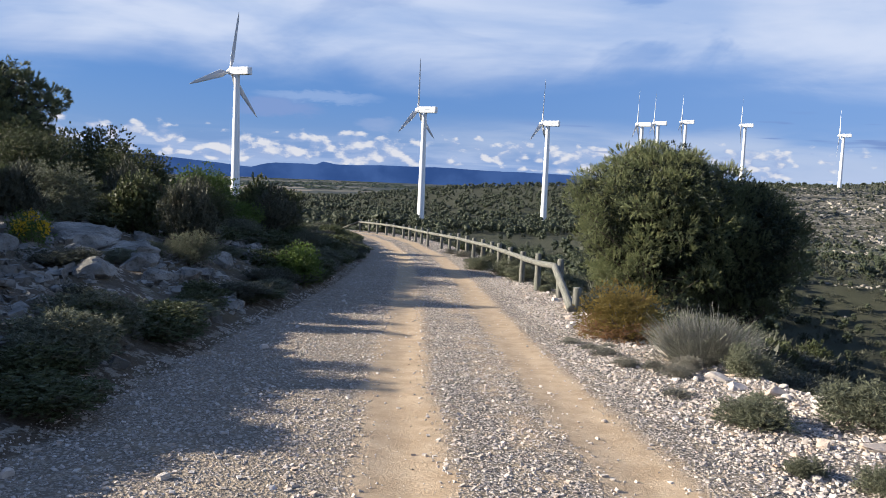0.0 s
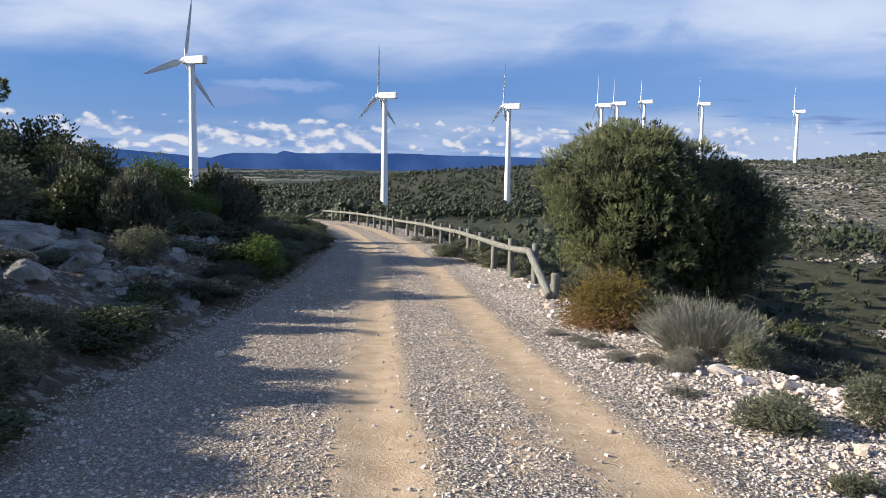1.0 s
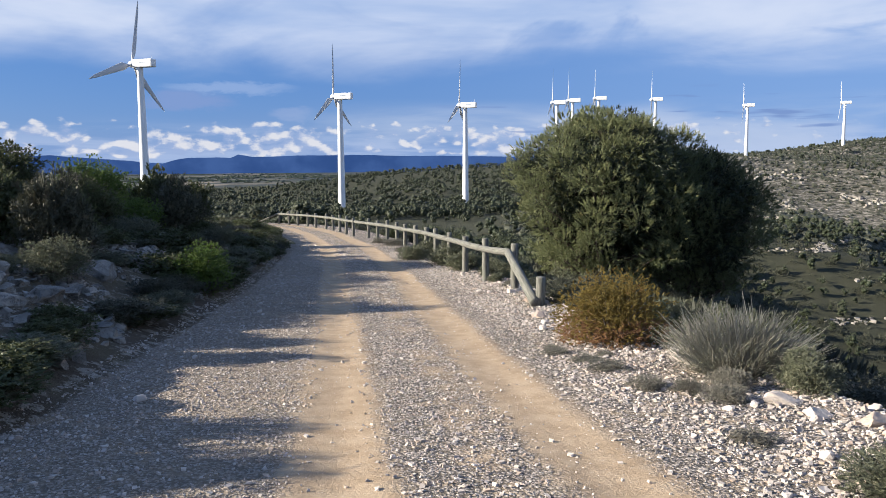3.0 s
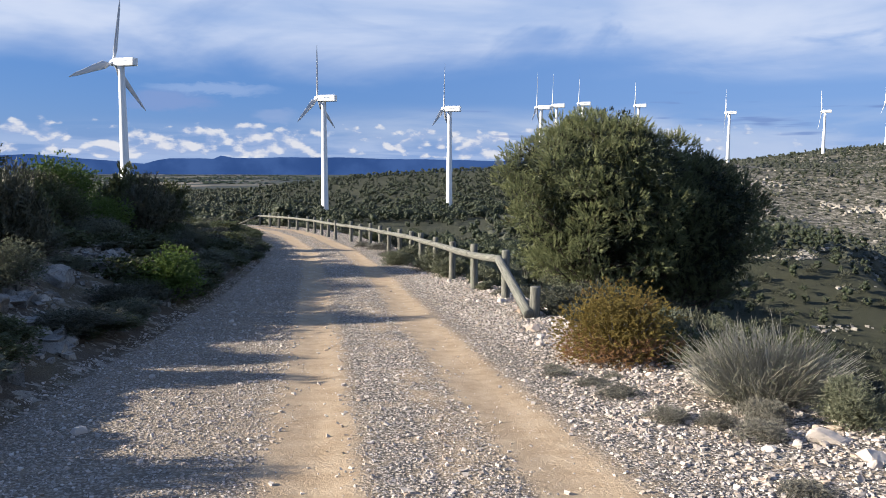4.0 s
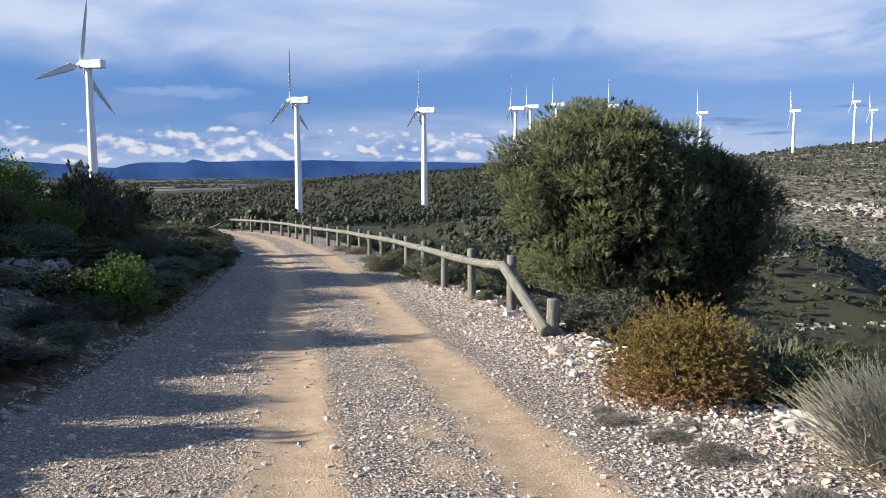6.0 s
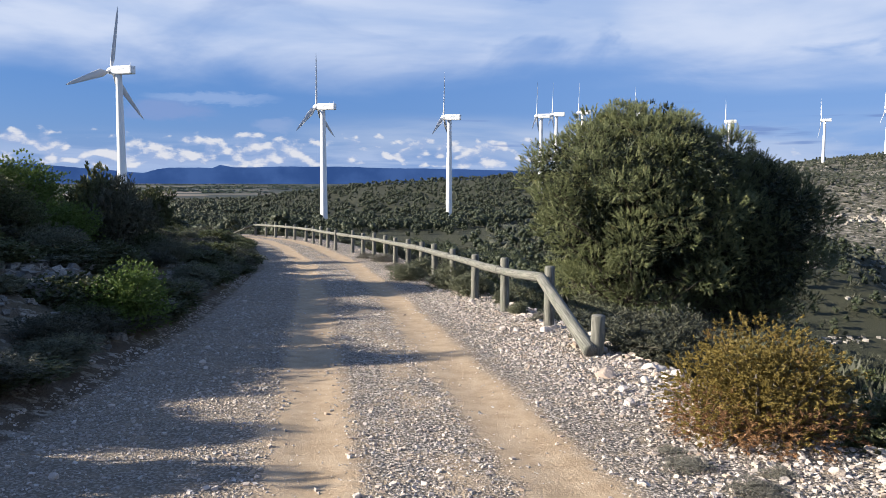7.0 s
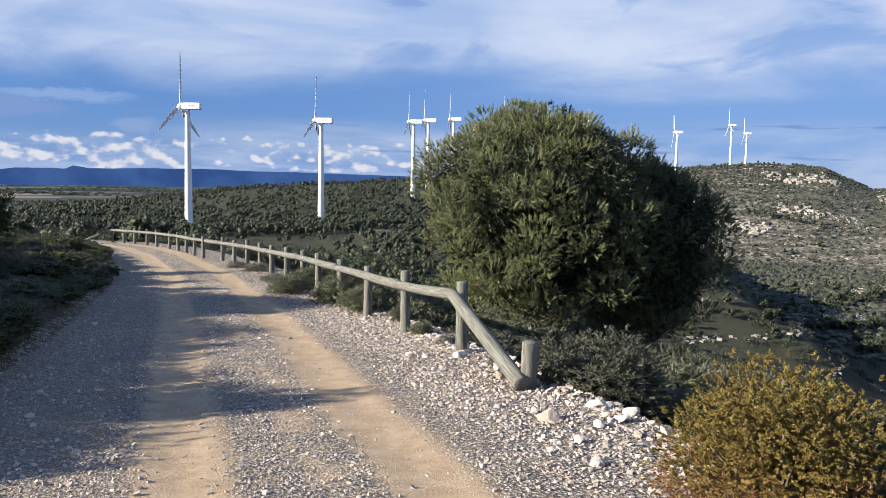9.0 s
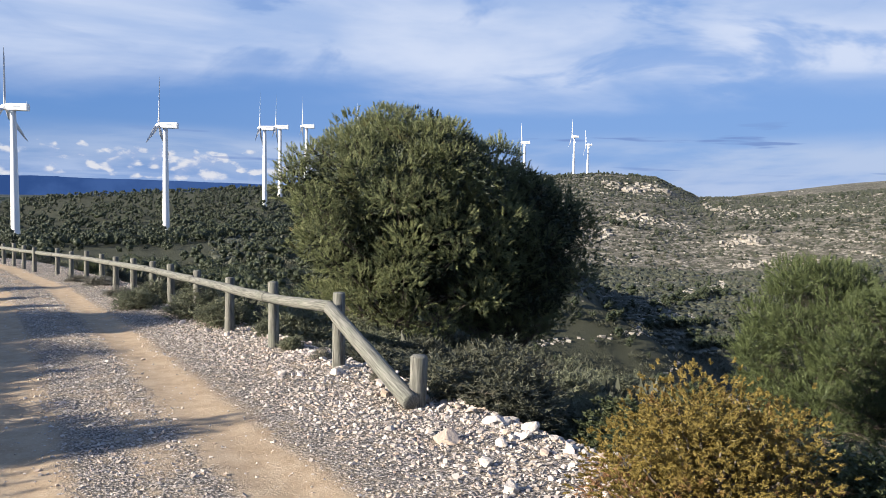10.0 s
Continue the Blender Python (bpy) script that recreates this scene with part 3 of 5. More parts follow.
def build_ground():
    fine = np.radians(np.arange(-62, 62.01, 0.3))
    wide = np.radians(np.arange(66, 296, 4.0))
    az = np.concatenate([fine, wide])
    rr = np.concatenate([[0.5, 1.0, 1.5], 2 * np.exp(0.0163 * np.arange(0, 480))])
    rr = np.minimum(rr, 4900)
    A, R = np.meshgrid(az, rr)
    x, y = R * np.sin(A), R * np.cos(A)
    z = height(x.ravel(), y.ravel())
    v = np.stack([x.ravel(), y.ravel(), z], -1)
    k, s = len(rr), len(az)
    i, j = np.meshgrid(np.arange(k - 1), np.arange(s), indexing="ij")
    q = np.stack([i * s + j, i * s + (j + 1) % s, (i + 1) * s + (j + 1) % s, (i + 1) * s + j], -1).reshape(-1, 4)[:, ::-1]
    me = mesh_of("ground", v, q, GROUND, True)
    # the middle, closed
    ob = new("ground", me)
    bm = bmesh.new()
    bm.from_mesh(me)
    bm.verts.ensure_lookup_table()
    bm.faces.new([bm.verts[j] for j in range(s)][::-1])
    bm.to_mesh(me)
    bm.free()
    x, y, r = v[:, 0], v[:, 1], np.hypot(v[:, 0], v[:, 1])
    u = x - road_x(y)
    road = smooth(-0.3, 0.35, u - left_edge(y)) * (1 - smooth(-0.4, 0.7, u - verge(y) - 0.1)) * (1 - smooth(62, 70, r))
    azd = np.degrees(np.arctan2(x, y))
    # the 0.95 term darkens the slope near the track in place of shade
    wood = np.clip(smooth(24, 16, azd) * smooth(40, 90, r) + 0.95 * smooth(330, 190, r) * smooth(25, 50, r) + 0.25 * (wave(x, y, 0.02, 8) > 0.2), 0, 1)
    plain = smooth(1300, 1900, r) * smooth(40, 20, azd)
    for name, val in (("lateral", u), ("road", road), ("wood", wood), ("plain", plain)):
        a = me.attributes.new(name, "FLOAT", "POINT")
        a.data.foreach_set("value", val.astype(np.float32))
    return tagged(ob, "pale gravel track and stony scrub land running out to the plain", "ground", kind="structure")


ground = build_ground()


def build_ridges():
    """The hills at the far side of the plain, glowing in a painted haze blue."""
    rng = np.random.default_rng(5)
    for dist, az, el in ((4880, [-75, -40, -24, -21, -17, -14, -8, 0, 20, 80], [0.9, 0.6, 0.6, 0.80, 0.45, 0.2, 0.0, 0.0, -0.1, -0.1]),
                         (4780, [-75, -16, -13.2, -12.4, -9.5, -9, -8, -4, 0, 2.5, 8, 14, 22, 80], [-0.5, -0.35, 0.45, 0.62, 0.58, 0.80, 0.64, 0.72, 0.72, 0.66, 0.60, 0.45, 0.2, -0.3])):
        a = np.arange(-75, 80, 0.12)
        e = np.interp(a, az, el) + 0.035 * wave(a, a * 0, 1.5, 2)
        x, y = dist * np.sin(np.radians(a)), dist * np.cos(np.radians(a))
        zt = 1.5 + dist * np.tan(np.radians(e))
        rows = []
        for f, back in ((1.0, 60), (0.6, 25), (0.25, 8), (0.0, 0)):
            zz = -60 + (zt + 60) * f
            k = (dist + back) / dist
            rows.append(np.stack([x * k, y * k, zz], -1))
        v = np.concatenate(rows)
        s = len(a)
        i, j = np.meshgrid(np.arange(3), np.arange(s - 1), indexing="ij")
        q = np.stack([i * s + j, (i + 1) * s + j, (i + 1) * s + j + 1, i * s + j + 1], -1).reshape(-1, 4)
        tagged(new("backdrop_ridge", mesh_of("backdrop_ridge", v, q, RIDGE, True)), "long flat-topped mountain ridge beyond the plain, glowing in painted haze blue", "mountain", kind="structure")


build_ridges()


# ---- timber fence ----
FENCE = [(2.74, 17.86), (2.48, 19.94), (2.29, 22.03), (2.14, 24.13), (1.94, 26.22), (1.78, 28.31), (1.56, 30.4), (1.29, 32.49), (1.06, 34.57), (0.72, 36.65), (0.33, 38.71),
         (-0.1, 40.76), (-0.87, 42.72), (-1.27, 44.78), (-1.68, 46.84), (-2.13, 48.89), (-2.66, 50.92), (-3.39, 52.89), (-4.06, 54.88), (-4.89, 56.81), (-5.67, 58.76), (-6.58, 60.65)]


def log(length, r0, r1, rng, sides=14):
    """A round timber along z with chamfered ends and slight unevenness."""
    zs = [0, 0.0001, 0.012, length * 0.25, length * 0.5, length * 0.75, length - 0.014, length - 0.0001, length]
    rs = np.interp(zs, [0, length], [r0, r1]) * np.array([0.01, 0.88, 1, 1.02, 1, 0.99, 1, 0.87, 0.01])
    v, q = tube([(0.006 * math.sin(z * 3 + r0 * 50), 0.006 * math.cos(z * 2.3), z) for z in zs], rs, sides, 0.012, rng)
    return v, q


def build_fence():
    rng = np.random.default_rng(8)
    fence = tagged(new("timber_fence"), "weathered grey round-timber post and rail fence beside the gravel track", "fence")
    rail_at = []
    for i, (x, y) in enumerate(FENCE):
        g = top(x, y)
        h = 0.95 + rng.uniform(-0.03, 0.03)
        part("post", mesh_of("post", *log(h + 0.3, 0.082, 0.077, rng), TIMBER, True), fence, at=pose(x, y, g - 0.3, rng.normal(0, 1), rng.normal(0, 1), rng.uniform(0, 360)))
        ax, ay = FENCE[max(i - 1, 0)]
        bx, by = FENCE[min(i + 1, len(FENCE) - 1)]
        t = Vector((bx - ax, by - ay, 0)).normalized()
        side = Vector((-t.y, t.x, 0)) * 0.118
        rail_at.append(Vector((x, y, g + 0.75 + rng.uniform(-0.012, 0.012))) + side)
    ex, ey = 2.76, 15.60
    part("short_post", mesh_of("short_post", *log(0.80, 0.088, 0.085, rng), TIMBER, True), fence, at=pose(ex, ey, top(ex, ey) - 0.3, 1, -1, 40))

    def rail(name, a, b, r0, r1):
        d = b - a
        m = Matrix.Translation(a) @ d.to_track_quat("Z", "Y").to_matrix().to_4x4()
        part(name, mesh_of(name, *log(d.length, r0, r1, rng), TIMBER, True), fence, at=m)

    joints = [rail_at[0]] + rail_at[1::2] + [rail_at[-1]]
    for a, b in zip(joints[:-1], joints[1:]):
        d = (b - a).normalized() * 0.05
        rail("rail", a - d * 0.4, b + d, 0.077, 0.066)
    # the end rail slopes down to the ground
    a = rail_at[0] + Vector((-0.02, -0.05, 0.0))
    b = Vector((ex - 0.12, ey - 0.12, top(ex, ey) + 0.07))
    rail("sloping_rail", a, b, 0.078, 0.088)
    # far end
    a = rail_at[-1]
    rail("sloping_rail", a, Vector((a.x - 1.5, a.y + 0.7, top(a.x - 1.5, a.y + 0.7) + 0.1)), 0.062, 0.06)


build_fence()


# ---- wind turbines ----
def blade_mesh(R):
    st = [(0.0, 0.9, 0.9), (0.06, 0.9, 0.9), (0.18, 2.9, 0.6), (0.35, 2.5, 0.40), (0.6, 1.8, 0.26), (0.85, 1.2, 0.15), (0.97, 0.4, 0.06), (1.0, 0.08, 0.02)]
    v, k = [], 10
    for f, chord, thick in st:
        tw = radians(14 * (1 - f))
        for j in range(k):
            a = 2 * math.pi * j / k
            cx, cy = math.cos(a) * chord / 2 + (chord - 0.9) * 0.18, math.sin(a) * thick / 2
            v.append((cx * math.cos(tw) - cy * math.sin(tw), cx * math.sin(tw) + cy * math.cos(tw), 0.8 + f * (R - 0.8)))
    q = [(i * k + j, i * k + (j + 1) % k, (i + 1) * k + (j + 1) % k, (i + 1) * k + j) for i in range(len(st) - 1) for j in range(k)]
    return mesh_of("blade", v, q, GREY, True)


BLADE = blade_mesh(1.0 * 24)


def rounded_box(sx, sy, sz, r, mat, name, seg=2):
    bm = bmesh.new()
    bmesh.ops.create_cube(bm, size=1, matrix=Matrix.Diagonal((sx, sy, sz, 1)))
    bmesh.ops.bevel(bm, geom=bm.edges[:], offset=r, segments=seg, affect="EDGES", profile=0.7)
    return bm_mesh(name, bm, mat)


def build_turbine(az, dist, hub_el, base_z, phase, size=1.0):
    """Three blades, nacelle, hub and tapered tower; the rotor faces the wind."""
    x, y = dist * math.sin(radians(az)), dist * math.cos(radians(az))
    hub = 1.5 + dist * math.tan(radians(hub_el))
    t = tagged(new("wind_turbine"), "tall white three-bladed wind turbine standing among the pines", "wind turbine", "wind farm")
    t.location = (x, y, base_z)
    H = hub - base_z
    v, q = tube([(0, 0, -3), (0, 0, 0), (0, 0, H * 0.33), (0, 0, H * 0.334), (0, 0, H * 0.66), (0, 0, H * 0.664), (0, 0, H - 1.3 * size)],
                np.array([1.75, 1.72, 1.52, 1.50, 1.30, 1.28, 1.08]) * size, 24)
    part("tower", mesh_of("tower", v, q, WHITE, True), t)
    face = pose(0, 0, H, 0, 0, 68)  # +y is the side that the wind meets
    nac = part("nacelle", rounded_box(2.9 * size, 8.2 * size, 2.9 * size, 0.4, WHITE, "nacelle"), t, at=face @ pose(0, -1.9 * size, 0.1))
    for sx in (1, -1):
        part("marking", rounded_box(0.02, 2.6 * size, 0.32 * size, 0.005, MARK, "marking", 1), nac, "faded blue lettering too small to read", at=pose(sx * 1.455 * size, -0.2, 0.2))
    part("wind_vane", mesh_of("wind_vane", *tube([(0, 0, 0), (0, 0, 1.1)], [0.06, 0.04], 6), GREY), nac, at=pose(0, -3.2 * size, 1.4 * size))
    bm = bmesh.new()
    bmesh.ops.create_uvsphere(bm, u_segments=16, v_segments=10, radius=1.25 * size, matrix=Matrix.Diagonal((1, 1.25, 1, 1)))
    hub_ob = part("hub", bm_mesh("hub", bm, WHITE, True), t, at=face @ pose(0, 3.2 * size, 0))
    for k in range(3):
        part("blade", BLADE, hub_ob, "slender rotor blade, its backlit shade painted in grey", at=pose(0, 0, 0, 0, phase + 120 * k, 0) @ Matrix.Diagonal((size, size, size, 1)))
    return t


TURBINES = [(-15.15, 310, 6.82, -10.0, 12, 1.0), (-1.76, 356, 4.86, -19.0, 1, 0.98), (7.27, 400, 4.22, -18.5, 6, 0.97), (13.9, 500, 4.33, -11, 5, 0.93),
            (15.0, 560, 4.45, -6, 8, 0.95), (16.85, 600, 4.57, -4, 10, 0.97), (20.75, 640, 4.40, 4, 8, 0.95), (26.8, 745, 3.82, 6, 16, 0.98),
            (32.7, 880, 3.78, 12, 18, 0.98), (36.3, 1060, 4.25, 31, 4, 0.95), (37.3, 1090, 3.68, 33, 15, 0.9)]
for row in TURBINES:
    build_turbine(*row)


# ---- trees ----
def build_pine(x, y, h, crown, rng, name="pine_tree", label="", tufts=5200, per=9, length=0.15, width=0.024, lobes_n=90, lean=(0, 0), trunk_r=0.15, mat=None, clump=0.2, sink=0.15, up=0.5, shoot=0.15, droop=1.18, spread=0.4, core=2500, taper=0.0):
    """An Aleppo pine: bent trunk, limbs that fork out to many boughs of needle tufts. crown: radii and height of the middle over the root."""
    g = top(x, y) - sink
    t = tagged(new(name), label, "tree")
    t.location = (x, y, g)
    rx, ry, rz, cz = crown
    zs = np.linspace(0, 1, 8)
    path = np.stack([lean[0] * zs ** 1.5 + 0.12 * np.sin(zs * 5), lean[1] * zs ** 1.5 + 0.1 * np.sin(zs * 4 + 1), zs * (h * 0.9)], -1)
    woods = [tube(path, np.interp(zs, [0, 0.1, 1], [trunk_r * 1.35, trunk_r, trunk_r * 0.2]), 10, 0.05, rng)]
    lobes = []
    for i in range(lobes_n):
        f = (i + 0.5) / lobes_n
        se = np.clip(-0.88 + 1.86 * f, -1, 1)
        el = math.asin(se)
        a = i * 2.39996 + rng.normal(0, 0.3)
        k = rng.uniform(0.80, 0.98) if i % 6 else rng.uniform(0.5, 0.75)
        bulge = 1 + (0.11 * math.sin(2 * a + 3 * el + x) + 0.07 * math.sin(5 * a - 4 * el)) * math.cos(el)
        flat = 1.0 - taper * se if se > 0 else 1.0 + 0.10 * se
        c = np.array([lean[0] + rx * k * bulge * flat * math.cos(el) * math.cos(a), lean[1] + ry * k * bulge * flat * math.cos(el) * math.sin(a), cz + rz * k * bulge * se * (1.0 if se > 0 else droop)])
        s = rng.uniform(0.7, 1.3) * clump * (rx + ry + rz) / 3
        lobes.append((*c, s * 1.15, s * 1.15, s * 0.7))
        zb = np.clip((c[2] - 0.45 * math.hypot(c[0] - lean[0], c[1] - lean[1])) / (h * 0.9), 0.16, 0.95)
        a0 = np.array([np.interp(zb, zs, path[:, q]) for q in range(3)])
        m = (a0 + c) / 2 + np.array([0, 0, -0.08 * rz]) + rng.normal(0, 0.08, 3)
        pts = [a0, a0 * 0.6 + m * 0.4, m, m * 0.4 + c * 0.6, c]
        r0 = trunk_r * 0.36 * (1.1 - zb)
        woods.append(tube(pts, np.linspace(max(r0, 0.02), 0.008, 5), 5))
        for _ in range(3):
            e = c + unit(rng.standard_normal(3)) * s * 0.9
            woods.append(tube([m, (m + e) / 2 + rng.normal(0, 0.05, 3), e], [0.014, 0.010, 0.004], 4))
    part("trunk", mesh_of("trunk", *merge(woods), BARK, True), t, "grey furrowed bark with bare lower limbs")
    part("crown", mesh_of("crown", *foliage(rng, lobes, tufts, per, length, width, up=up, depth=0.3, spread=spread, shoot=shoot), mat or PINE), t, "dense brushes of olive-green needles")
    # a dense dark core, added to fill the crown and block the sun
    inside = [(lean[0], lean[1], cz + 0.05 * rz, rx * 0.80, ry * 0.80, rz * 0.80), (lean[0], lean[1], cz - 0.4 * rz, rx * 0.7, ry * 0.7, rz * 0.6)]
    part("inner_growth", mesh_of("inner_growth", *foliage(rng, inside, core, 7, 0.15, 0.045, up=0.2, depth=0.5, spread=1.0), INNER), t, "inner boughs with the crown's shade painted in")
    return t


rng = np.random.default_rng(21)


def crown_at(x, y, zc, sink=0.15):
    """How high a crown's middle at zc lies over the root."""
    return zc - top(x, y) + sink


cz = crown_at(6.55, 24.8, 0.82)
build_pine(6.55, 24.8, cz + 2.1, (2.7, 2.5, 2.25, cz), rng, label="rounded Aleppo pine with dense olive-green crown below the track", lean=(0.38, 0.35), tufts=15500, per=36, lobes_n=170, trunk_r=0.17, length=0.085, width=0.0105, clump=0.155, droop=1.48, shoot=0.18, up=0.75, spread=0.36, core=9000, taper=0.30)
cz = crown_at(9.4, 25.2, -0.15)
build_pine(9.4, 25.2, cz + 1.8, (2.0, 2.1, 2.1, cz), rng, label="shaded dark green Aleppo pine beside a larger one", lean=(0.25, 0.15), tufts=9500, per=36, lobes_n=130, trunk_r=0.12, length=0.085, width=0.0105, clump=0.165, droop=1.4, shoot=0.18, up=0.75, spread=0.36, core=8000, taper=0.12)
for x, y, zc, r, rz, lobes, words in ((30.4, 31.3, -5.5, 3.7, 3.9, 90, "young Aleppo pine with loose light green crown on the slope"), (28.6, 26.9, -5.2, 3.0, 3.2, 70, "bushy light green pine on the slope below the track"), (12.4, 14.6, -4.2, 1.3, 1.2, 45, "small bushy pine low on the slope")):
    cz = crown_at(x, y, zc)
    build_pine(x, y, cz + rz, (r, r, rz, cz), rng, label=words, mat=PINE_PALE, tufts=55 * lobes, per=44, lobes_n=lobes, trunk_r=0.05 * r, clump=0.19, length=0.055 * r, width=0.0065 * r, shoot=0.13 * r, up=1.1, spread=0.36, taper=0.2, core=2000)
cz = crown_at(-14.2, 24.6, 2.6)
build_pine(-14.2, 24.6, cz + 2.4, (1.7, 1.8, 2.2, cz), rng, label="tall dark pine on the bank above the track", tufts=4200, per=36, length=0.13, width=0.02, lobes_n=80, shoot=0.15)


# ---- shrubs ----
def build_shrub(kind, x, y, s, h, rng, label, category="shrub", group="", coarse=1):
    """A shrub about s wide and h high, rooted at (x, y)."""
    t = tagged(new(kind["name"]), label, category, group)
    t.matrix_basis = pose(x, y, top(x, y) - 0.05, 0, 0, rng.uniform(0, 360)) @ Matrix.Diagonal((s, s, h, 1))
    lobes = []
    n = kind.get("lobes", 9)
    for i in range(n):
        a, r = i * 2.39996 + rng.normal(0, 0.3), 0.33 * math.sqrt((i + 0.4) / n) * rng.uniform(0.8, 1.25)
        z = 0.62 - 0.55 * r + rng.uniform(-0.14, 0.14)
        k = rng.uniform(0.16, 0.26)
        lobes.append((r * math.cos(a), r * math.sin(a), z, k, k, k * 1.1))
        lobes.append((r * 1.15 * math.cos(a + 0.5), r * 1.15 * math.sin(a + 0.5), 0.28, k * 0.9, k * 0.9, 0.24))
    stems = []
    for lobe in lobes:
        c = np.array(lobe[:3])
        stems.append(tube([(c[0] * 0.15, c[1] * 0.15, 0), c * (0.55, 0.55, 0.5), c], [0.02, 0.012, 0.004], 4))
    part("branchwork", mesh_of("branchwork", *merge(stems), TWIG), t)
    k = 1.0 if coarse == 1 else 1.5
    v, q = foliage(rng, lobes, kind["tufts"] // coarse, kind["per"], kind["length"] * k, kind["width"] * k * 1.25, up=kind.get("up", 0.5), depth=0.6, spread=kind.get("spread", 0.8), gaps=kind.get("gaps", 0.1), shoot=kind.get("shoot"))
    part("foliage", mesh_of("foliage", v, q, kind["mat"]), t)
    return t


def build_broom(x, y, s, h, rng, label, mat, stems=420, name="dry_shrub", leaves=None):
    """A shrub of many thin upright stems that fan out from the root."""
    t = tagged(new(name), label, "shrub")
    t.matrix_basis = pose(x, y, top(x, y) - 0.04, 0, 0, rng.uniform(0, 360)) @ Matrix.Diagonal((s, s, h, 1))
    pieces, tips = [], []
    for i in range(stems):
        a, o = rng.uniform(0, 6.283), 0.5 * math.sqrt(rng.random())
        ln = math.sqrt(max(0.0, 1 - (o / 0.58) ** 2)) * rng.uniform(0.45, 1.12)
        e = np.array([o * math.cos(a) * 1.2, o * math.sin(a) * 1.2, 0.10 + 0.85 * ln]) + rng.normal(0, 0.06, 3)
        m = e * (0.62, 0.62, 0.5) + rng.normal(0, 0.05, 3)
        b = np.array([e[0] * 0.4, e[1] * 0.4, 0]) + rng.normal(0, 0.02, 3) * (1, 1, 0)
        pieces.append(tube([b, m, e], [0.0036, 0.0028, 0.0013], 3))
        tips.append((m, e))
    part("branchwork", mesh_of("branchwork", *merge(pieces), mat), t)
    m, e = np.array([q[0] for q in tips]), np.array([q[1] for q in tips])
    k = 7
    f = rng.random((len(m), k, 1)) ** 1.4
    p = (m[:, None] * (1 - f) * rng.uniform(0.5, 1, (len(m), k, 1)) + e[:, None] * f).reshape(-1, 3)
    d = np.repeat(unit(e - m), k, 0) + 0.7 * rng.standard_normal((len(p), 3))
    v, q = blades(p, d, 0.035 * rng.uniform(0.5, 1.3, (len(p), 1)), 0.006, rng)
    part("foliage", mesh_of("foliage", v, q, leaves or mat), t)
    return t


KINDS = {
    "oak": dict(name="evergreen_shrub", tufts=2600, per=8, length=0.042, width=0.024, mat=OAK),
    "lush": dict(name="leafy_shrub", tufts=2200, per=7, length=0.06, width=0.032, mat=LUSH, up=0.9),
    "sage": dict(name="grey_green_shrub", tufts=2200, per=9, length=0.05, width=0.011, mat=SAGE, up=1.2),
    "heath": dict(name="heath_shrub", tufts=2200, per=9, length=0.055, width=0.011, mat=SCRUB, up=1.3),
    "oak_tall": dict(name="holm_oak", tufts=4200, per=10, length=0.022, width=0.013, mat=OAK, lobes=16),
    "lush_tall": dict(name="leafy_bush", tufts=3600, per=10, length=0.026, width=0.014, mat=LUSH, lobes=14, up=0.8),
    "sage_tall": dict(name="pale_shrub", tufts=3000, per=12, length=0.028, width=0.010, mat=SAGE, lobes=14, up=0.9),
    "dry": dict(name="dry_tuft", tufts=1500, per=10, length=0.06, width=0.010, mat=DRY, up=1.6, spread=0.6),
    "gold": dict(name="juniper_shrub", tufts=4200, per=34, length=0.017, width=0.0062, mat=GOLD, up=0.45, lobes=30, gaps=0.10, shoot=0.032, spread=0.8),
}
rng = np.random.default_rng(33)
build_shrub(KINDS["gold"], 2.85, 11.95, 1.35, 1.05, rng, "golden-brown juniper shrub with rust-coloured lower twigs on the verge")
juniper = scene.objects["juniper_shrub"]
rl = [(0.36 * math.cos(a), 0.36 * math.sin(a), 0.16, 0.16, 0.16, 0.16) for a in np.arange(0, 6.2, 0.5)]
part("dead_growth", mesh_of("dead_growth", *foliage(rng, rl, 900, 18, 0.03, 0.007, up=0.2, shoot=0.08), RUST), juniper, "rust-brown dead lower twigs")
build_shrub(dict(name="flowering_broom", tufts=700, per=12, length=0.04, width=0.012, mat=LUSH, up=1.5, lobes=8), -6.25, 11.7, 0.7, 0.75, rng, "small broom shrub covered with yellow flowers among the rocks")
broom = scene.objects["flowering_broom"]
fl = [(0.3 * math.cos(a) * k, 0.3 * math.sin(a) * k, 0.75 - 0.3 * k, 0.13, 0.13, 0.13) for a, k in ((0, 0.2), (1, 1), (2.2, 0.9), (3.3, 1), (4.4, 0.8), (5.5, 1))]
part("blossom", mesh_of("blossom", *foliage(rng, fl, 420, 10, 0.03, 0.03, up=0.6), BLOOM), broom, "bright yellow flower sprays")
build_broom(3.42, 9.85, 1.35, 0.70, rng, "dry grey twiggy shrub with upright bare stems on the stony verge", STRAW, 1500, leaves=SAGE)

LABELS = {"sage_tall": "rounded pale grey-green bush on the stony bank", "dry": "small dry grey tuft growing among the gravel", "oak_tall": "dense dark green holm oak bush on the bank", "lush_tall": "fresh green leafy bush among darker shrubs", "oak": "dark green evergreen kermes oak shrub on the bank", "lush": "bright green leafy shrub catching the light", "sage": "grey-green upright rosemary shrub on stony ground", "heath": "low brownish-green heath shrub on stony ground"}
protos = {}


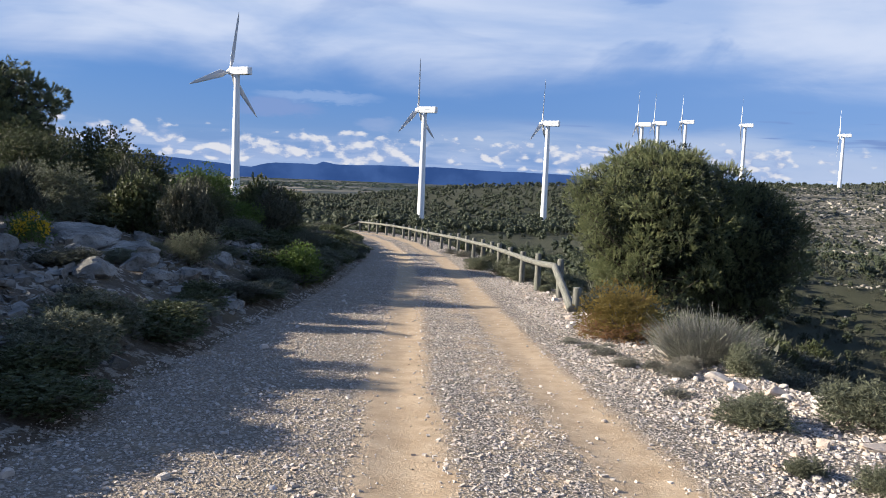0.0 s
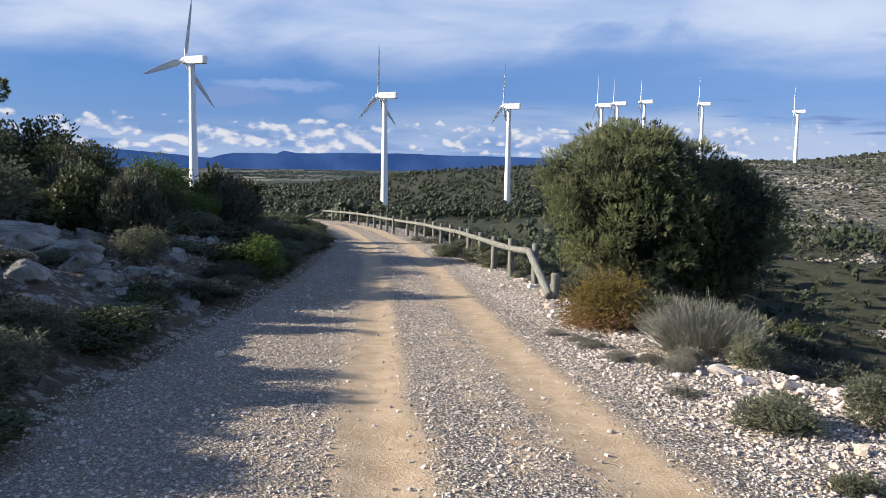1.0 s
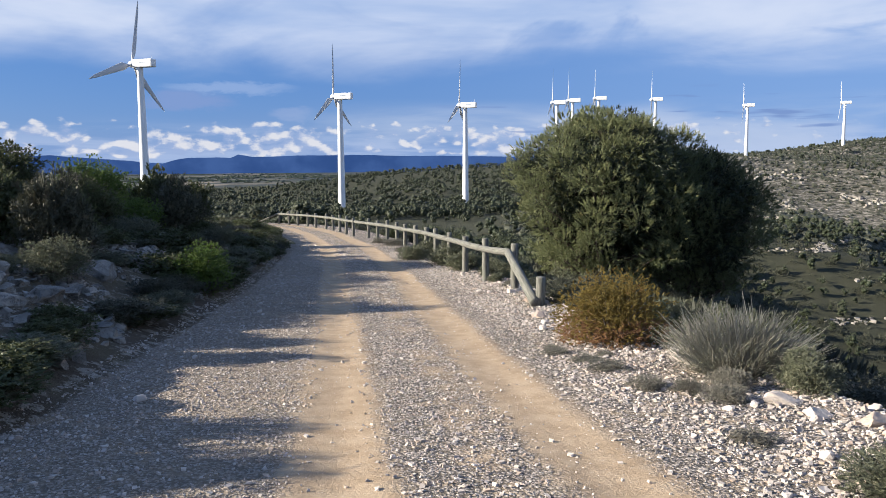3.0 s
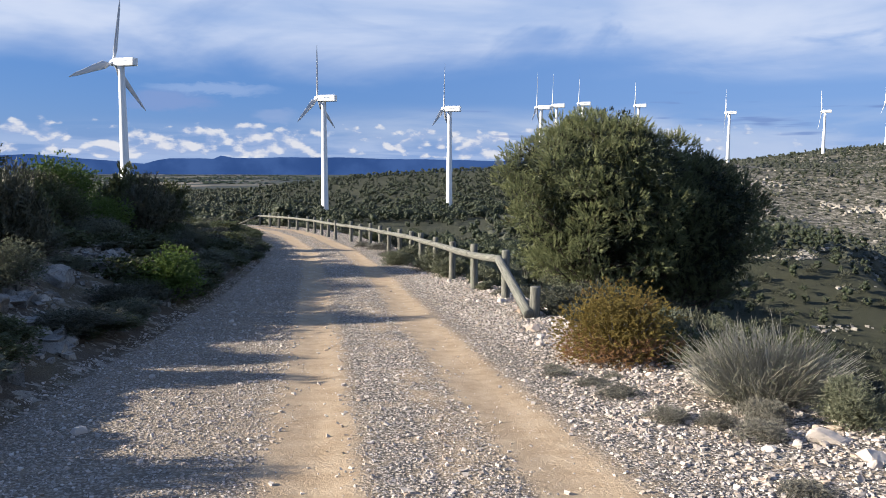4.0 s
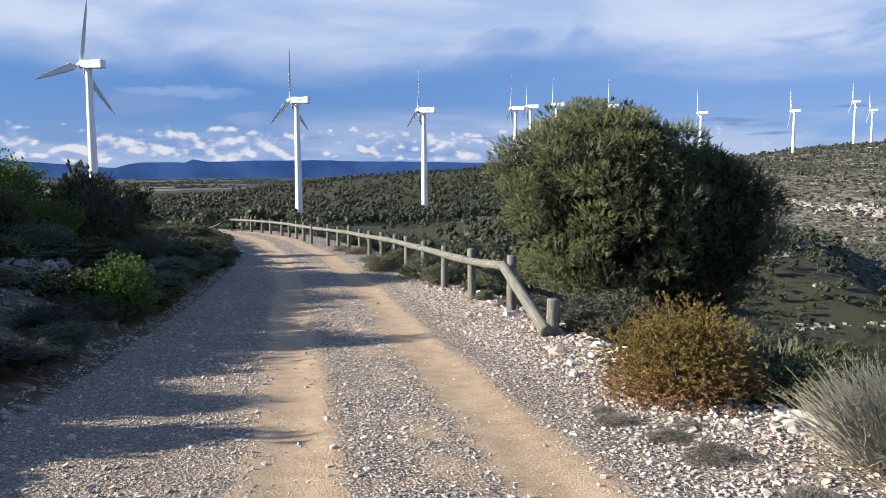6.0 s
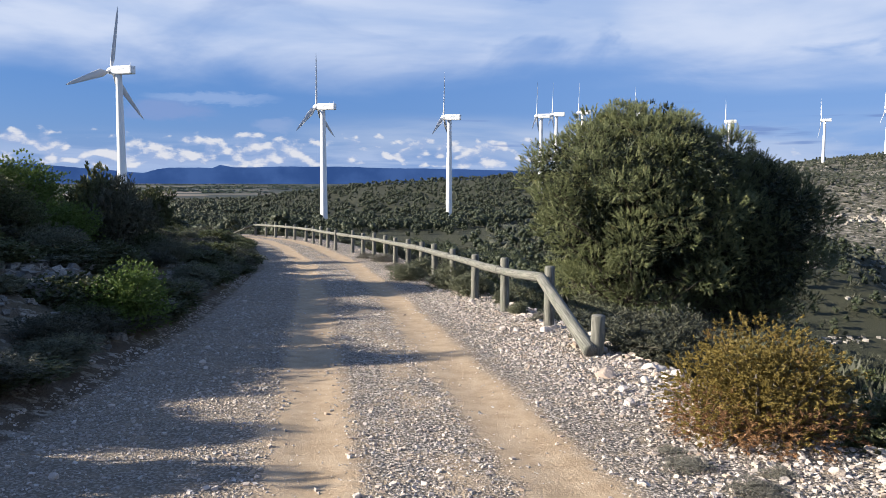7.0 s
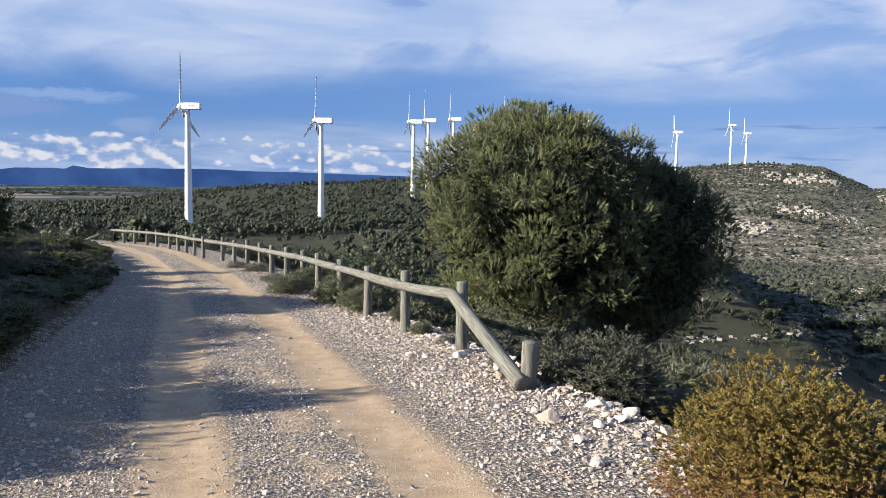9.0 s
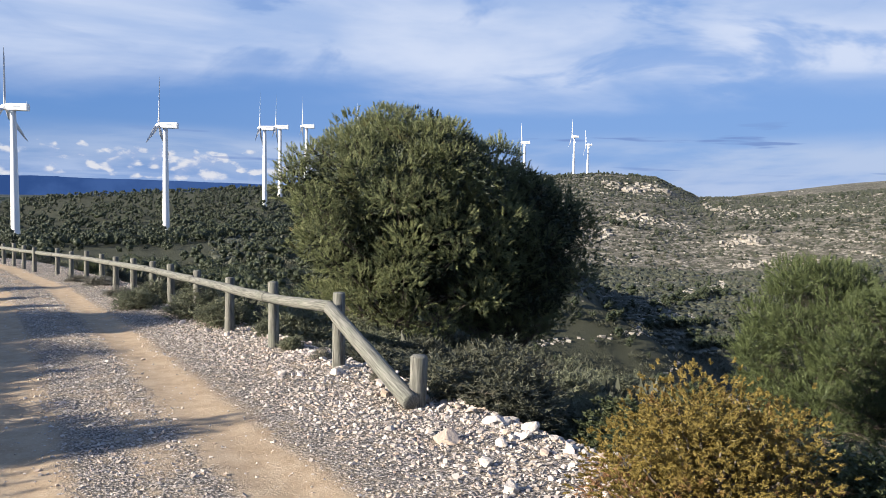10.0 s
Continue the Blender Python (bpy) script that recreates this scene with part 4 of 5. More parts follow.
def shrub(kind, x, y, s, h):
    """Three shapes of each kind, then copies turned and sized."""
    close = math.hypot(x - 0.5, min(y - 10, 0) if y < 10 else y - 10) < 8 and s < 2
    pool = protos.setdefault((kind, close), [])
    if len(pool) < 3:
        pool.append(build_shrub(KINDS[kind], x, y, s, h, rng, LABELS[kind], coarse=1 if close or kind.endswith("tall") else 2))
        return
    ob = pool[rng.integers(3)]
    m = pose(x, y, top(x, y) - 0.05, 0, 0, rng.uniform(0, 360))
    c = copy_thing(ob, m)
    c.scale = (s, s, h)


# along the foot of the bank, on its crest and over it
for y in np.arange(4.2, 58, 0.8):
    x = road_x(y) + left_edge(y) - 0.68 + rng.normal(0, 0.12)
    shrub(["oak", "heath", "sage", "oak"][rng.integers(4)], x, y + rng.normal(0, 0.2), rng.uniform(0.8, 1.3), rng.uniform(0.26, 0.52))
for y in np.concatenate([np.arange(9.0, 20, 2.6), np.arange(20, 58, 1.3)]):
    x = road_x(y) + left_edge(y) - rng.uniform(3.4, 5.6)
    shrub(["oak", "heath", "oak"][rng.integers(3)], x, y + rng.normal(0, 0.4), rng.uniform(0.9, 1.6), rng.uniform(0.28, 0.55))
for y in np.arange(6.0, 58, 1.6):
    x = road_x(y) + left_edge(y) - rng.uniform(1.4, 3.0)
    shrub(["heath", "sage"][rng.integers(2)], x, y + rng.normal(0, 0.4), rng.uniform(0.6, 1.1), rng.uniform(0.2, 0.4))
for i in range(130):
    y = rng.uniform(4, 58)
    b = rng.uniform(4, 14)
    x = road_x(y) + left_edge(y) - b
    big = 1.0 + 0.04 * b
    if y < 16 and i % 3:
        big *= 0.75
    shrub(["oak", "heath", "sage", "oak", "heath"][rng.integers(5)], x, y, rng.uniform(0.8, 1.6) * big, rng.uniform(0.35, 0.7) * big)
for i in range(115):
    y = rng.uniform(17, 62)
    x = road_x(y) + left_edge(y) - 0.5 - 7 * rng.random() ** 1.3
    shrub(["oak", "heath", "oak"][rng.integers(3)], x, y, rng.uniform(0.9, 1.6), rng.uniform(0.3, 0.62))
for x, y, s, h in ((-3.3, 17.3, 1.35, 1.1), (-8.4, 27.0, 2.2, 1.9), (-6.4, 24.0, 1.6, 1.2)):
    shrub("lush_tall", x, y, s, h)
for x, y, s, h in ((-8.6, 21.0, 2.4, 2.0), (-10.6, 23.6, 2.8, 2.7), (-6.9, 22.0, 2.0, 1.4), (-9.8, 18.2, 2.2, 1.8), (-11.2, 20.5, 2.6, 2.2)):
    shrub("oak_tall", x, y, s, h)
for x, y, s, h in ((-8.6, 13.4, 1.7, 0.9), (-9.0, 11.4, 1.7, 1.0), (-8.3, 9.5, 1.5, 0.8), (-9.4, 15.6, 1.7, 0.95), (-7.4, 16.6, 1.3, 0.85)):
    shrub("oak_tall", x, y, s, h)
for x, y, s, h in ((-7.4, 14.6, 1.2, 0.7), (-5.6, 17.8, 1.0, 0.7), (-3.35, 6.7, 1.2, 0.62), (-3.6, 7.8, 1.2, 0.62), (-4.1, 5.7, 1.3, 0.7)):
    shrub("sage", x, y, s, h)
for x, y, s, h in ((-7.7, 15.1, 1.9, 1.25), (-4.7, 14.3, 1.1, 0.75), (-6.2, 18.6, 1.2, 0.8), (-5.4, 21.0, 1.3, 0.9), (-9.3, 13.2, 1.6, 1.0), (-4.3, 24.5, 1.2, 0.75)):
    shrub("sage_tall", x, y, s, h)
# taller shrubs on the bank whose shade reaches far over the track
for i, (x, y) in enumerate(((0.87, 15.76), (0.2, 16.2), (-0.49, 18.57), (-0.2, 19.3), (1.12, 25.1), (0.9, 25.9), (-0.7, 30.6), (-0.3, 28.2), (-0.87, 12.4), (-1.38, 13.1), (-0.25, 7.46), (-0.75, 8.4), (-0.94, 12.7), (-0.85, 11.4), (-1.04, 5.55), (-1.4, 6.4), (-0.6, 22.0), (0.1, 34.0))):
    reach = 6.2 + 0.5 * (i % 3)
    sx, sy = x - reach, y + 0.035 * reach
    h = 1.12 * (float(road_z(y)) + 0.39 * reach - top(sx, sy))
    h = max(h, 0.4)
    shrub(["heath", "oak"][i % 2], sx, sy, max(rng.uniform(0.6, 0.9), 0.75 * h), h)
# tufts on the eastern verge
for x, y, s, h in ((2.75, 6.55, 0.75, 0.36), (3.75, 6.65, 0.9, 0.55), (2.56, 5.2, 0.32, 0.2), (2.95, 4.9, 0.4, 0.26), (2.65, 19.6, 0.4, 0.3), (2.75, 21.2, 0.5, 0.35), (1.25, 26.6, 1.0, 0.55), (2.2, 24.2, 1.3, 0.7), (1.75, 27.6, 1.1, 0.6), (2.35, 22.9, 1.0, 0.6), (3.6, 8.9, 0.6, 0.5), (4.1, 10.6, 1.1, 0.8), (3.9, 11.4, 0.9, 0.7)):
    shrub("sage", x, y, s, h)
for x, y, s, h in ((2.15, 10.7, 0.42, 0.14), (1.95, 11.25, 0.4, 0.13), (2.22, 10.2, 0.45, 0.16), (2.3, 9.25, 0.35, 0.2), (2.75, 8.7, 0.4, 0.22), (2.4, 7.6, 0.4, 0.15), (1.05, 34.4, 1.2, 0.35), (0.5, 36.6, 0.9, 0.3), (2.0, 24.9, 0.9, 0.4), (2.55, 9.0, 0.3, 0.2), (3.0, 9.1, 0.4, 0.28), (2.45, 11.0, 0.28, 0.12), (2.0, 11.6, 0.3, 0.1), (3.1, 12.9, 0.35, 0.25), (2.75, 18.6, 0.3, 0.2), (2.9, 16.9, 0.3, 0.22), (2.35, 23.4, 0.5, 0.3), (1.2, 30.2, 0.8, 0.3)):
    shrub("dry", x, y, s, h)
# undergrowth below the two pines
for kind, x, y, s, h in (("sage", 7.9, 22.5, 1.5, 0.8), ("oak", 8.9, 21.6, 1.4, 0.7), ("sage", 5.4, 23.0, 1.3, 0.8), ("heath", 7.2, 22.0, 1.3, 0.6), ("oak", 10.4, 22.8, 1.6, 0.9), ("heath", 5.6, 21.2, 1.2, 0.6), ("oak", 6.4, 23.4, 1.4, 0.95), ("heath", 8.2, 23.6, 1.5, 1.0), ("sage", 8.3, 20.6, 1.2, 0.7), ("heath", 9.6, 20.6, 1.4, 0.8), ("sage", 4.9, 15.6, 0.9, 0.75), ("sage", 5.3, 16.6, 1.1, 0.9), ("heath", 6.2, 18.0, 1.2, 0.8)):
    shrub(kind, x, y, s, h)
# behind the fence and down the slope
for i in range(200):
    y = rng.uniform(5, 62)
    d = 0.5 + 12 * rng.random() ** 1.5
    x = road_x(y) + verge(y) + d
    shrub(["heath", "oak", "sage", "heath"][rng.integers(4)], x, y, rng.uniform(0.8, 1.7), rng.uniform(0.5, 1.0))


# ---- far woods and scrub ----
def scatter(n, r0, r1, a0, a1, rng):
    r = np.sqrt(rng.uniform(r0 ** 2, r1 ** 2, n * 1)) if r1 / r0 < 2.5 else np.exp(rng.uniform(math.log(r0), math.log(r1), n))
    a = np.radians(rng.uniform(a0, a1, n))
    return r * np.sin(a), r * np.cos(a), r


def seat(az, el):
    """Where a sight line from the middle of the walk at this bearing and angle meets the land."""
    a, e = radians(az), radians(el)
    s = np.exp(np.linspace(math.log(20), math.log(3000), 1500))
    x, y, z = s * math.sin(a), 5 + s * math.cos(a), 1.3 + s * math.tan(e)
    k = np.argmax(height(x, y) > z)
    return x[k], y[k], height(x[k:k + 1], y[k:k + 1])[0], s[k]


def build_woods():
    rng = np.random.default_rng(44)
    parts = []
    for n, r0, r1, a0, a1, dens in ((430, 60, 130, -42, 26, -0.7), (1500, 120, 330, -42, 24, -0.3), (8600, 300, 760, -42, 24, -0.7), (2200, 650, 1400, -42, 24, -0.3),
                                    (900, 80, 420, 20, 62, 0.25), (1600, 420, 1100, 20, 62, 0.35), (220, 50, 130, 31, 62, -0.4), (650, 115, 260, 22, 62, -0.1), (500, 780, 1000, 22, 41, -0.4)):
        x, y, r = scatter(n, r0, r1, a0, a1, rng)
        keep = wave(x, y, 0.022, 8) + 0.5 * wave(x, y, 0.09, 2) + 0.2 > dens
        parts.append(np.stack([x[keep], y[keep], r[keep]], -1))
    # rows of trees below the terraces
    for a0, e0, a1, e1, n in ((41.5, -8.0, 47.0, -6.6, 60), (41.0, -9.4, 45.5, -8.8, 60), (44.0, -10.6, 50.0, -9.8, 50), (37.5, -1.7, 41.0, -2.2, 40)):
        f = rng.random(n)
        spots = [seat(a0 + (a1 - a0) * g, e0 + (e1 - e0) * g + rng.normal(0, 0.1)) for g in f]
        parts.append(np.array([(p[0], p[1], math.hypot(p[0], p[1])) for p in spots]))
    t = np.concatenate(parts)
    x, y, r = t.T
    z = height(x, y)
    h = (1.6 + 3.1 * rng.random(len(x)) ** 1.3) * np.where(np.degrees(np.arctan2(x, y)) > 24, np.interp(r, [60, 140, 300], [0.38, 0.55, 0.9]), np.interp(r, [60, 140], [0.75, 1]))
    w = h * rng.uniform(0.42, 0.60, len(x))
    c = np.stack([x, y, z + h * 0.58], -1)
    # each crown: a few rounded boughs, leafy where near
    vs, cores = [], []
    for r0, r1, per, size, k in ((0, 150, 1100, 0.085, 18), (150, 330, 300, 0.13, 10), (330, 5000, 46, 0.24, 5)):
        m = (r >= r0) & (r < r1)
        n = int(m.sum())
        lobe = unit(rng.standard_normal((n, k, 3)) + np.array([0, 0, 0.3])) * np.array([0.62, 0.62, 0.72]) * rng.uniform(0.6, 1.0, (n, k, 1))
        at = c[m][:, None] + lobe * w[m][:, None, None]
        rad = (w[m][:, None] * rng.uniform(0.36, 0.54, (n, k)) * np.interp(k, [5, 10, 18], [0.86, 0.72, 0.55])).ravel()
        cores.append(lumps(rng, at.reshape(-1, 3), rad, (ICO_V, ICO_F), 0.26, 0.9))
        pick = rng.integers(0, k, (n, per))
        s = np.take_along_axis(lobe, pick[..., None], 1)
        d = unit(rng.standard_normal((n, per, 3)) + np.array([0, 0, 0.3]) + 1.2 * s)
        p = c[m][:, None] + (s + 0.40 * d) * w[m][:, None, None]
        L = (w[m][:, None] * rng.uniform(0.7, 1.3, (n, per)) * size).reshape(-1, 1)
        flat = np.cross(d, rng.standard_normal(d.shape)) + 0.6 * d
        vs.append(blades(p.reshape(-1, 3), flat.reshape(-1, 3), L, L * 0.42, rng, out=d.reshape(-1, 3)))
    tagged(new("far_wood", mesh_of("far_wood", *merge(vs), PINE_FAR)), "dense dark green pine wood over the low hills", "woodland", kind="stuff")
    # the dark colour of these boughs stands in for shade between the needles
    tagged(new("wood_boughs", mesh_of("wood_boughs", *merge(cores), INNER, True)), "rounded boughs of the pine wood, painted dark as crown shade", "woodland", kind="stuff")
    # low scrub on the stony slopes
    bits = []
    for n, r0, r1, base in ((26000, 190, 420, (ICO_V, ICO_F)), (56000, 380, 1150, (OCT_V, OCT_F))):
        r = np.sqrt(rng.uniform(r0 ** 2, r1 ** 2, n))
        a = np.radians(rng.uniform(10, 64, n))
        x, y = r * np.sin(a), r * np.cos(a)
        keep = wave(x, y, 0.05, 1) + 0.5 * wave(x, y, 0.2, 3) + rng.normal(0, 0.35, n) > -0.3
        x, y, r = x[keep], y[keep], r[keep]
        s = (0.3 + 1.0 * rng.random(len(x)) ** 2) * np.interp(r, [30, 60, 150, 600, 1100], [0.4, 0.6, 1.05, 1.6, 2.1])
        bits.append(lumps(rng, np.stack([x, y, height(x, y) + s * 0.15], -1), s, base, 0.14, 0.72))
    v, q = merge(bits)
    tagged(new("hillside_scrub", mesh_of("hillside_scrub", v, q, HILL)), "low grey-green scrub dotted over stony hillsides", "scrub", kind="stuff")
    # lines of trees and copses on the plain, added to darken its tone
    r = np.sqrt(rng.uniform(1400 ** 2, 4300 ** 2, 9000))
    a = np.radians(rng.uniform(-45, 12, 9000))
    x, y = r * np.sin(a), r * np.cos(a)
    keep = wave(x, y, 0.004, 6) + 0.5 * wave(x, y, 0.016, 1) > 0.05
    x, y = x[keep], y[keep]
    s = rng.uniform(4, 13, len(x))
    v, q = lumps(rng, np.stack([x, y, height(x, y) + s * 0.1], -1), s, (OCT_V, OCT_F), 0.2, 0.35)
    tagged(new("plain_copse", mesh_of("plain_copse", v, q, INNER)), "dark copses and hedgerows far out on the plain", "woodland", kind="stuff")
    # leafy scrub nearer by
    x, y, r = scatter(11500, 16, 215, -14, 66, rng)
    more = scatter(5000, 13, 75, 12, 66, rng)
    x, y, r = np.concatenate([x, more[0]]), np.concatenate([y, more[1]]), np.concatenate([r, more[2]])
    keep = x - road_x(y) > verge(y) + 2.2
    x, y, r = x[keep], y[keep], r[keep]
    n, per = len(x), 48
    s = rng.uniform(0.15, 0.75, n) ** 1.2 * np.interp(r, [16, 40, 215], [0.9, 1.1, 2.6])
    d = unit(rng.standard_normal((n, per, 3)) + np.array([0, 0, 0.5]))
    p = np.stack([x, y, height(x, y) + s * 0.2], -1)[:, None] + d * s[:, None, None] * np.array([1, 1, 0.65]) * rng.uniform(0.45, 1.0, (n, per, 1))
    v, q = blades(p.reshape(-1, 3), d.reshape(-1, 3) + np.array([0, 0, 0.6]), np.repeat(s, per) * rng.uniform(0.22, 0.5, n * per), np.repeat(s, per) * 0.17, rng)
    tagged(new("slope_scrub", mesh_of("slope_scrub", v, q, HILL)), "thick low scrub covering the slope below the track", "scrub", kind="stuff")
    # ledges of bare rock breaking out of the hillsides
    cs, ss = [], []
    for a0, e0, a1, e1, n, size in ((38.6, 0.75, 43.2, 0.35, 110, 3.0), (36.6, -2.8, 39.0, -2.75, 70, 3.2), (42.3, -7.4, 46.8, -6.0, 150, 2.3), (41.6, -8.6, 45.2, -8.1, 100, 2.1), (46.5, -3.2, 49.0, -2.8, 60, 2.4), (45.4, -0.8, 49.5, -0.9, 50, 2.0),
                                  (33.0, -2.4, 38.0, -2.9, 80, 2.2), (39.5, -1.4, 42.0, -1.6, 50, 2.4), (47.0, -4.6, 52.0, -4.2, 70, 2.0),
                                  (26.5, -0.8, 31.0, -1.2, 60, 2.0), (29.0, -2.6, 30.6, -3.4, 40, 1.8), (40.5, -1.6, 44.5, -2.0, 40, 1.4), (50.0, 0.1, 57.0, 0.5, 50, 1.2), (48.5, -1.3, 57.5, -0.3, 170, 1.1), (46.0, -1.0, 49.5, -1.2, 60, 1.1)):
        for k in range(int(n * 1.5)):
            f = rng.random()
            x, y, z, s = seat(a0 + (a1 - a0) * f, e0 + (e1 - e0) * f + 0.12 * math.sin(9 * f + a0) + rng.normal(0, 0.14))
            q = size * rng.uniform(0.4, 1.2) * s / 700
            cs.append((x, y, z + q * 0.15))
            ss.append(q)
    v, q = lumps(rng, np.array(cs), np.array(ss) * 0.8, (BOX_V, BOX_F), 0.25, 0.75)
    # thin broken beds that follow the contours of the slopes
    n = 60000
    r = np.exp(rng.uniform(math.log(140), math.log(1150), n))
    a = np.radians(rng.uniform(24, 62, n))
    x, y = r * np.sin(a), r * np.cos(a)
    z = height(x, y)
    bed = np.mod(z + 1.2 * wave(x, y, 0.03, 7), 4.2)
    keep = (bed < 0.55) & (wave(x, y, 0.025, 9) + rng.normal(0, 0.2, n) > -0.1)
    x, y, z, r = x[keep], y[keep], z[keep], r[keep]
    s = rng.uniform(0.35, 1.0, len(x)) * np.interp(r, [140, 400, 1100], [0.5, 1.0, 1.7])
    v, q = merge([(v, q), lumps(rng, np.stack([x, y, z + s * 0.1], -1), s, (BOX_V, BOX_F), 0.25, 0.6)])
    tagged(new("rock_ledge", mesh_of("rock_ledge", v, q, LEDGE)), "pale limestone ledges breaking out of the hillside", "rock", kind="stuff")


build_woods()


# ---- stones ----
def build_gravel():
    rng = np.random.default_rng(55)
    out = []
    for n, lo, hi, base, u0, u1, y0, y1 in ((100000, 0.006, 0.015, (OCT_V, OCT_F), -3.4, 4.3, 0.0, 30), (34000, 0.009, 0.022, (BOX_V, BOX_F), -3.4, 4.3, 0.0, 30),
                                            (19000, 0.010, 0.024, (BOX_V, BOX_F), 1.6, 3.9, 2.5, 30), (420, 0.022, 0.042, (ICO_V, ICO_F), 1.9, 3.6, 3.5, 30),
                                            (16000, 0.014, 0.030, (OCT_V, OCT_F), -3.0, 3.6, 26, 62)):
        y = y0 + (y1 - y0) * rng.random(n) ** 1.3
        u = rng.uniform(u0, u1, n)
        bare = 0.95 * np.exp(-((u + 0.74) / 0.31) ** 4) + 0.93 * np.exp(-((u - 0.86) / 0.38) ** 4)
        patch = 0.75 + 0.5 * wave(u * 1.0, y * 0.6, 1.6, 3)
        keep = (rng.random(n) > bare) & (rng.random(n) < patch) & (u > left_edge(y) - 0.2) & (u < verge(y) + 0.5)
        y, u = y[keep], u[keep]
        x = u + road_x(y)
        s = (lo + (hi - lo) * rng.random(len(x)) ** 2) * np.where(u > 1.9, 1.08, 1.0)
        out.append(lumps(rng, np.stack([x, y, height(x, y) + s * 0.25], -1), s, base, 0.25, 0.6, 0.5))
    v, f = merge(out)
    tagged(new("gravel", mesh_of("gravel", v, f, STONE)), "loose crushed pale limestone gravel over the track", "gravel", kind="stuff")


build_gravel()


def build_rubble():
    """Broken limestone lying on the bank."""
    rng = np.random.default_rng(56)
    n = 9000
    y = rng.uniform(4, 26, n)
    b = 0.3 + 5.5 * rng.random(n) ** 0.9
    x = road_x(y) + left_edge(y) - b
    keep = wave(x, y, 1.1, 5) + rng.normal(0, 0.25, n) > -0.1
    x, y = x[keep], y[keep]
    s = 0.02 + 0.11 * rng.random(len(x)) ** 3
    v, f = lumps(rng, np.stack([x, y, height(x, y) + s * 0.15], -1), s, (BOX_V, BOX_F), 0.25, 0.65, 0.5)
    tagged(new("rubble", mesh_of("rubble", v, f, ROCK)), "broken grey limestone rubble strewn over the bank", "rubble", kind="stuff")


build_rubble()


def stone_mesh(rng, k=2, rough=0.13, cuts=13, near=0.42, far=0.72):
    """A broken stone: a ball cut by a dozen random planes, then roughened."""
    bm = bmesh.new()
    bmesh.ops.create_icosphere(bm, subdivisions=k, radius=1)
    o = Vector(rng.uniform(-50, 50, 3))
    sc = Vector(rng.uniform(0.75, 1.2, 3))
    planes = [(Vector(unit(rng.standard_normal(3))), rng.uniform(near, far)) for _ in range(cuts)]
    for v in bm.verts:
        for nrm, dist in planes:
            over = v.co.dot(nrm) - dist
            if over > 0:
                v.co -= nrm * over
        d = noise.noise(v.co * 2.6 + o) * rough + noise.noise(v.co * 7.0 + o) * rough * 0.4
        v.co = Vector((v.co.x * sc.x, v.co.y * sc.y, v.co.z * sc.z * 0.8)) * (1.45 + d)
    return bm


def build_stones():
    rng = np.random.default_rng(66)
    meshes = [bm_mesh("stone", stone_mesh(rng, 2, 0.08), STONE) for _ in range(8)]
    for i in range(270):
        y = rng.uniform(3.5, 26)
        if rng.random() < 0.7:
            u = verge(y) - 0.2 + rng.normal(-0.1, 0.4)
        else:
            u = rng.uniform(-3.3, 3.3)
        x = u + road_x(y)
        s = (0.02 + 0.038 * rng.random() ** 3) * (1 if abs(u) > 2 else 0.45)
        ob = new("stone", meshes[rng.integers(8)])
        ob.parent = ground
        ob.matrix_basis = pose(x, y, top(x, y) + s * 0.3, rng.uniform(-20, 20), rng.uniform(-20, 20), rng.uniform(0, 360)) @ Matrix.Diagonal((s, s, s, 1))


build_stones()


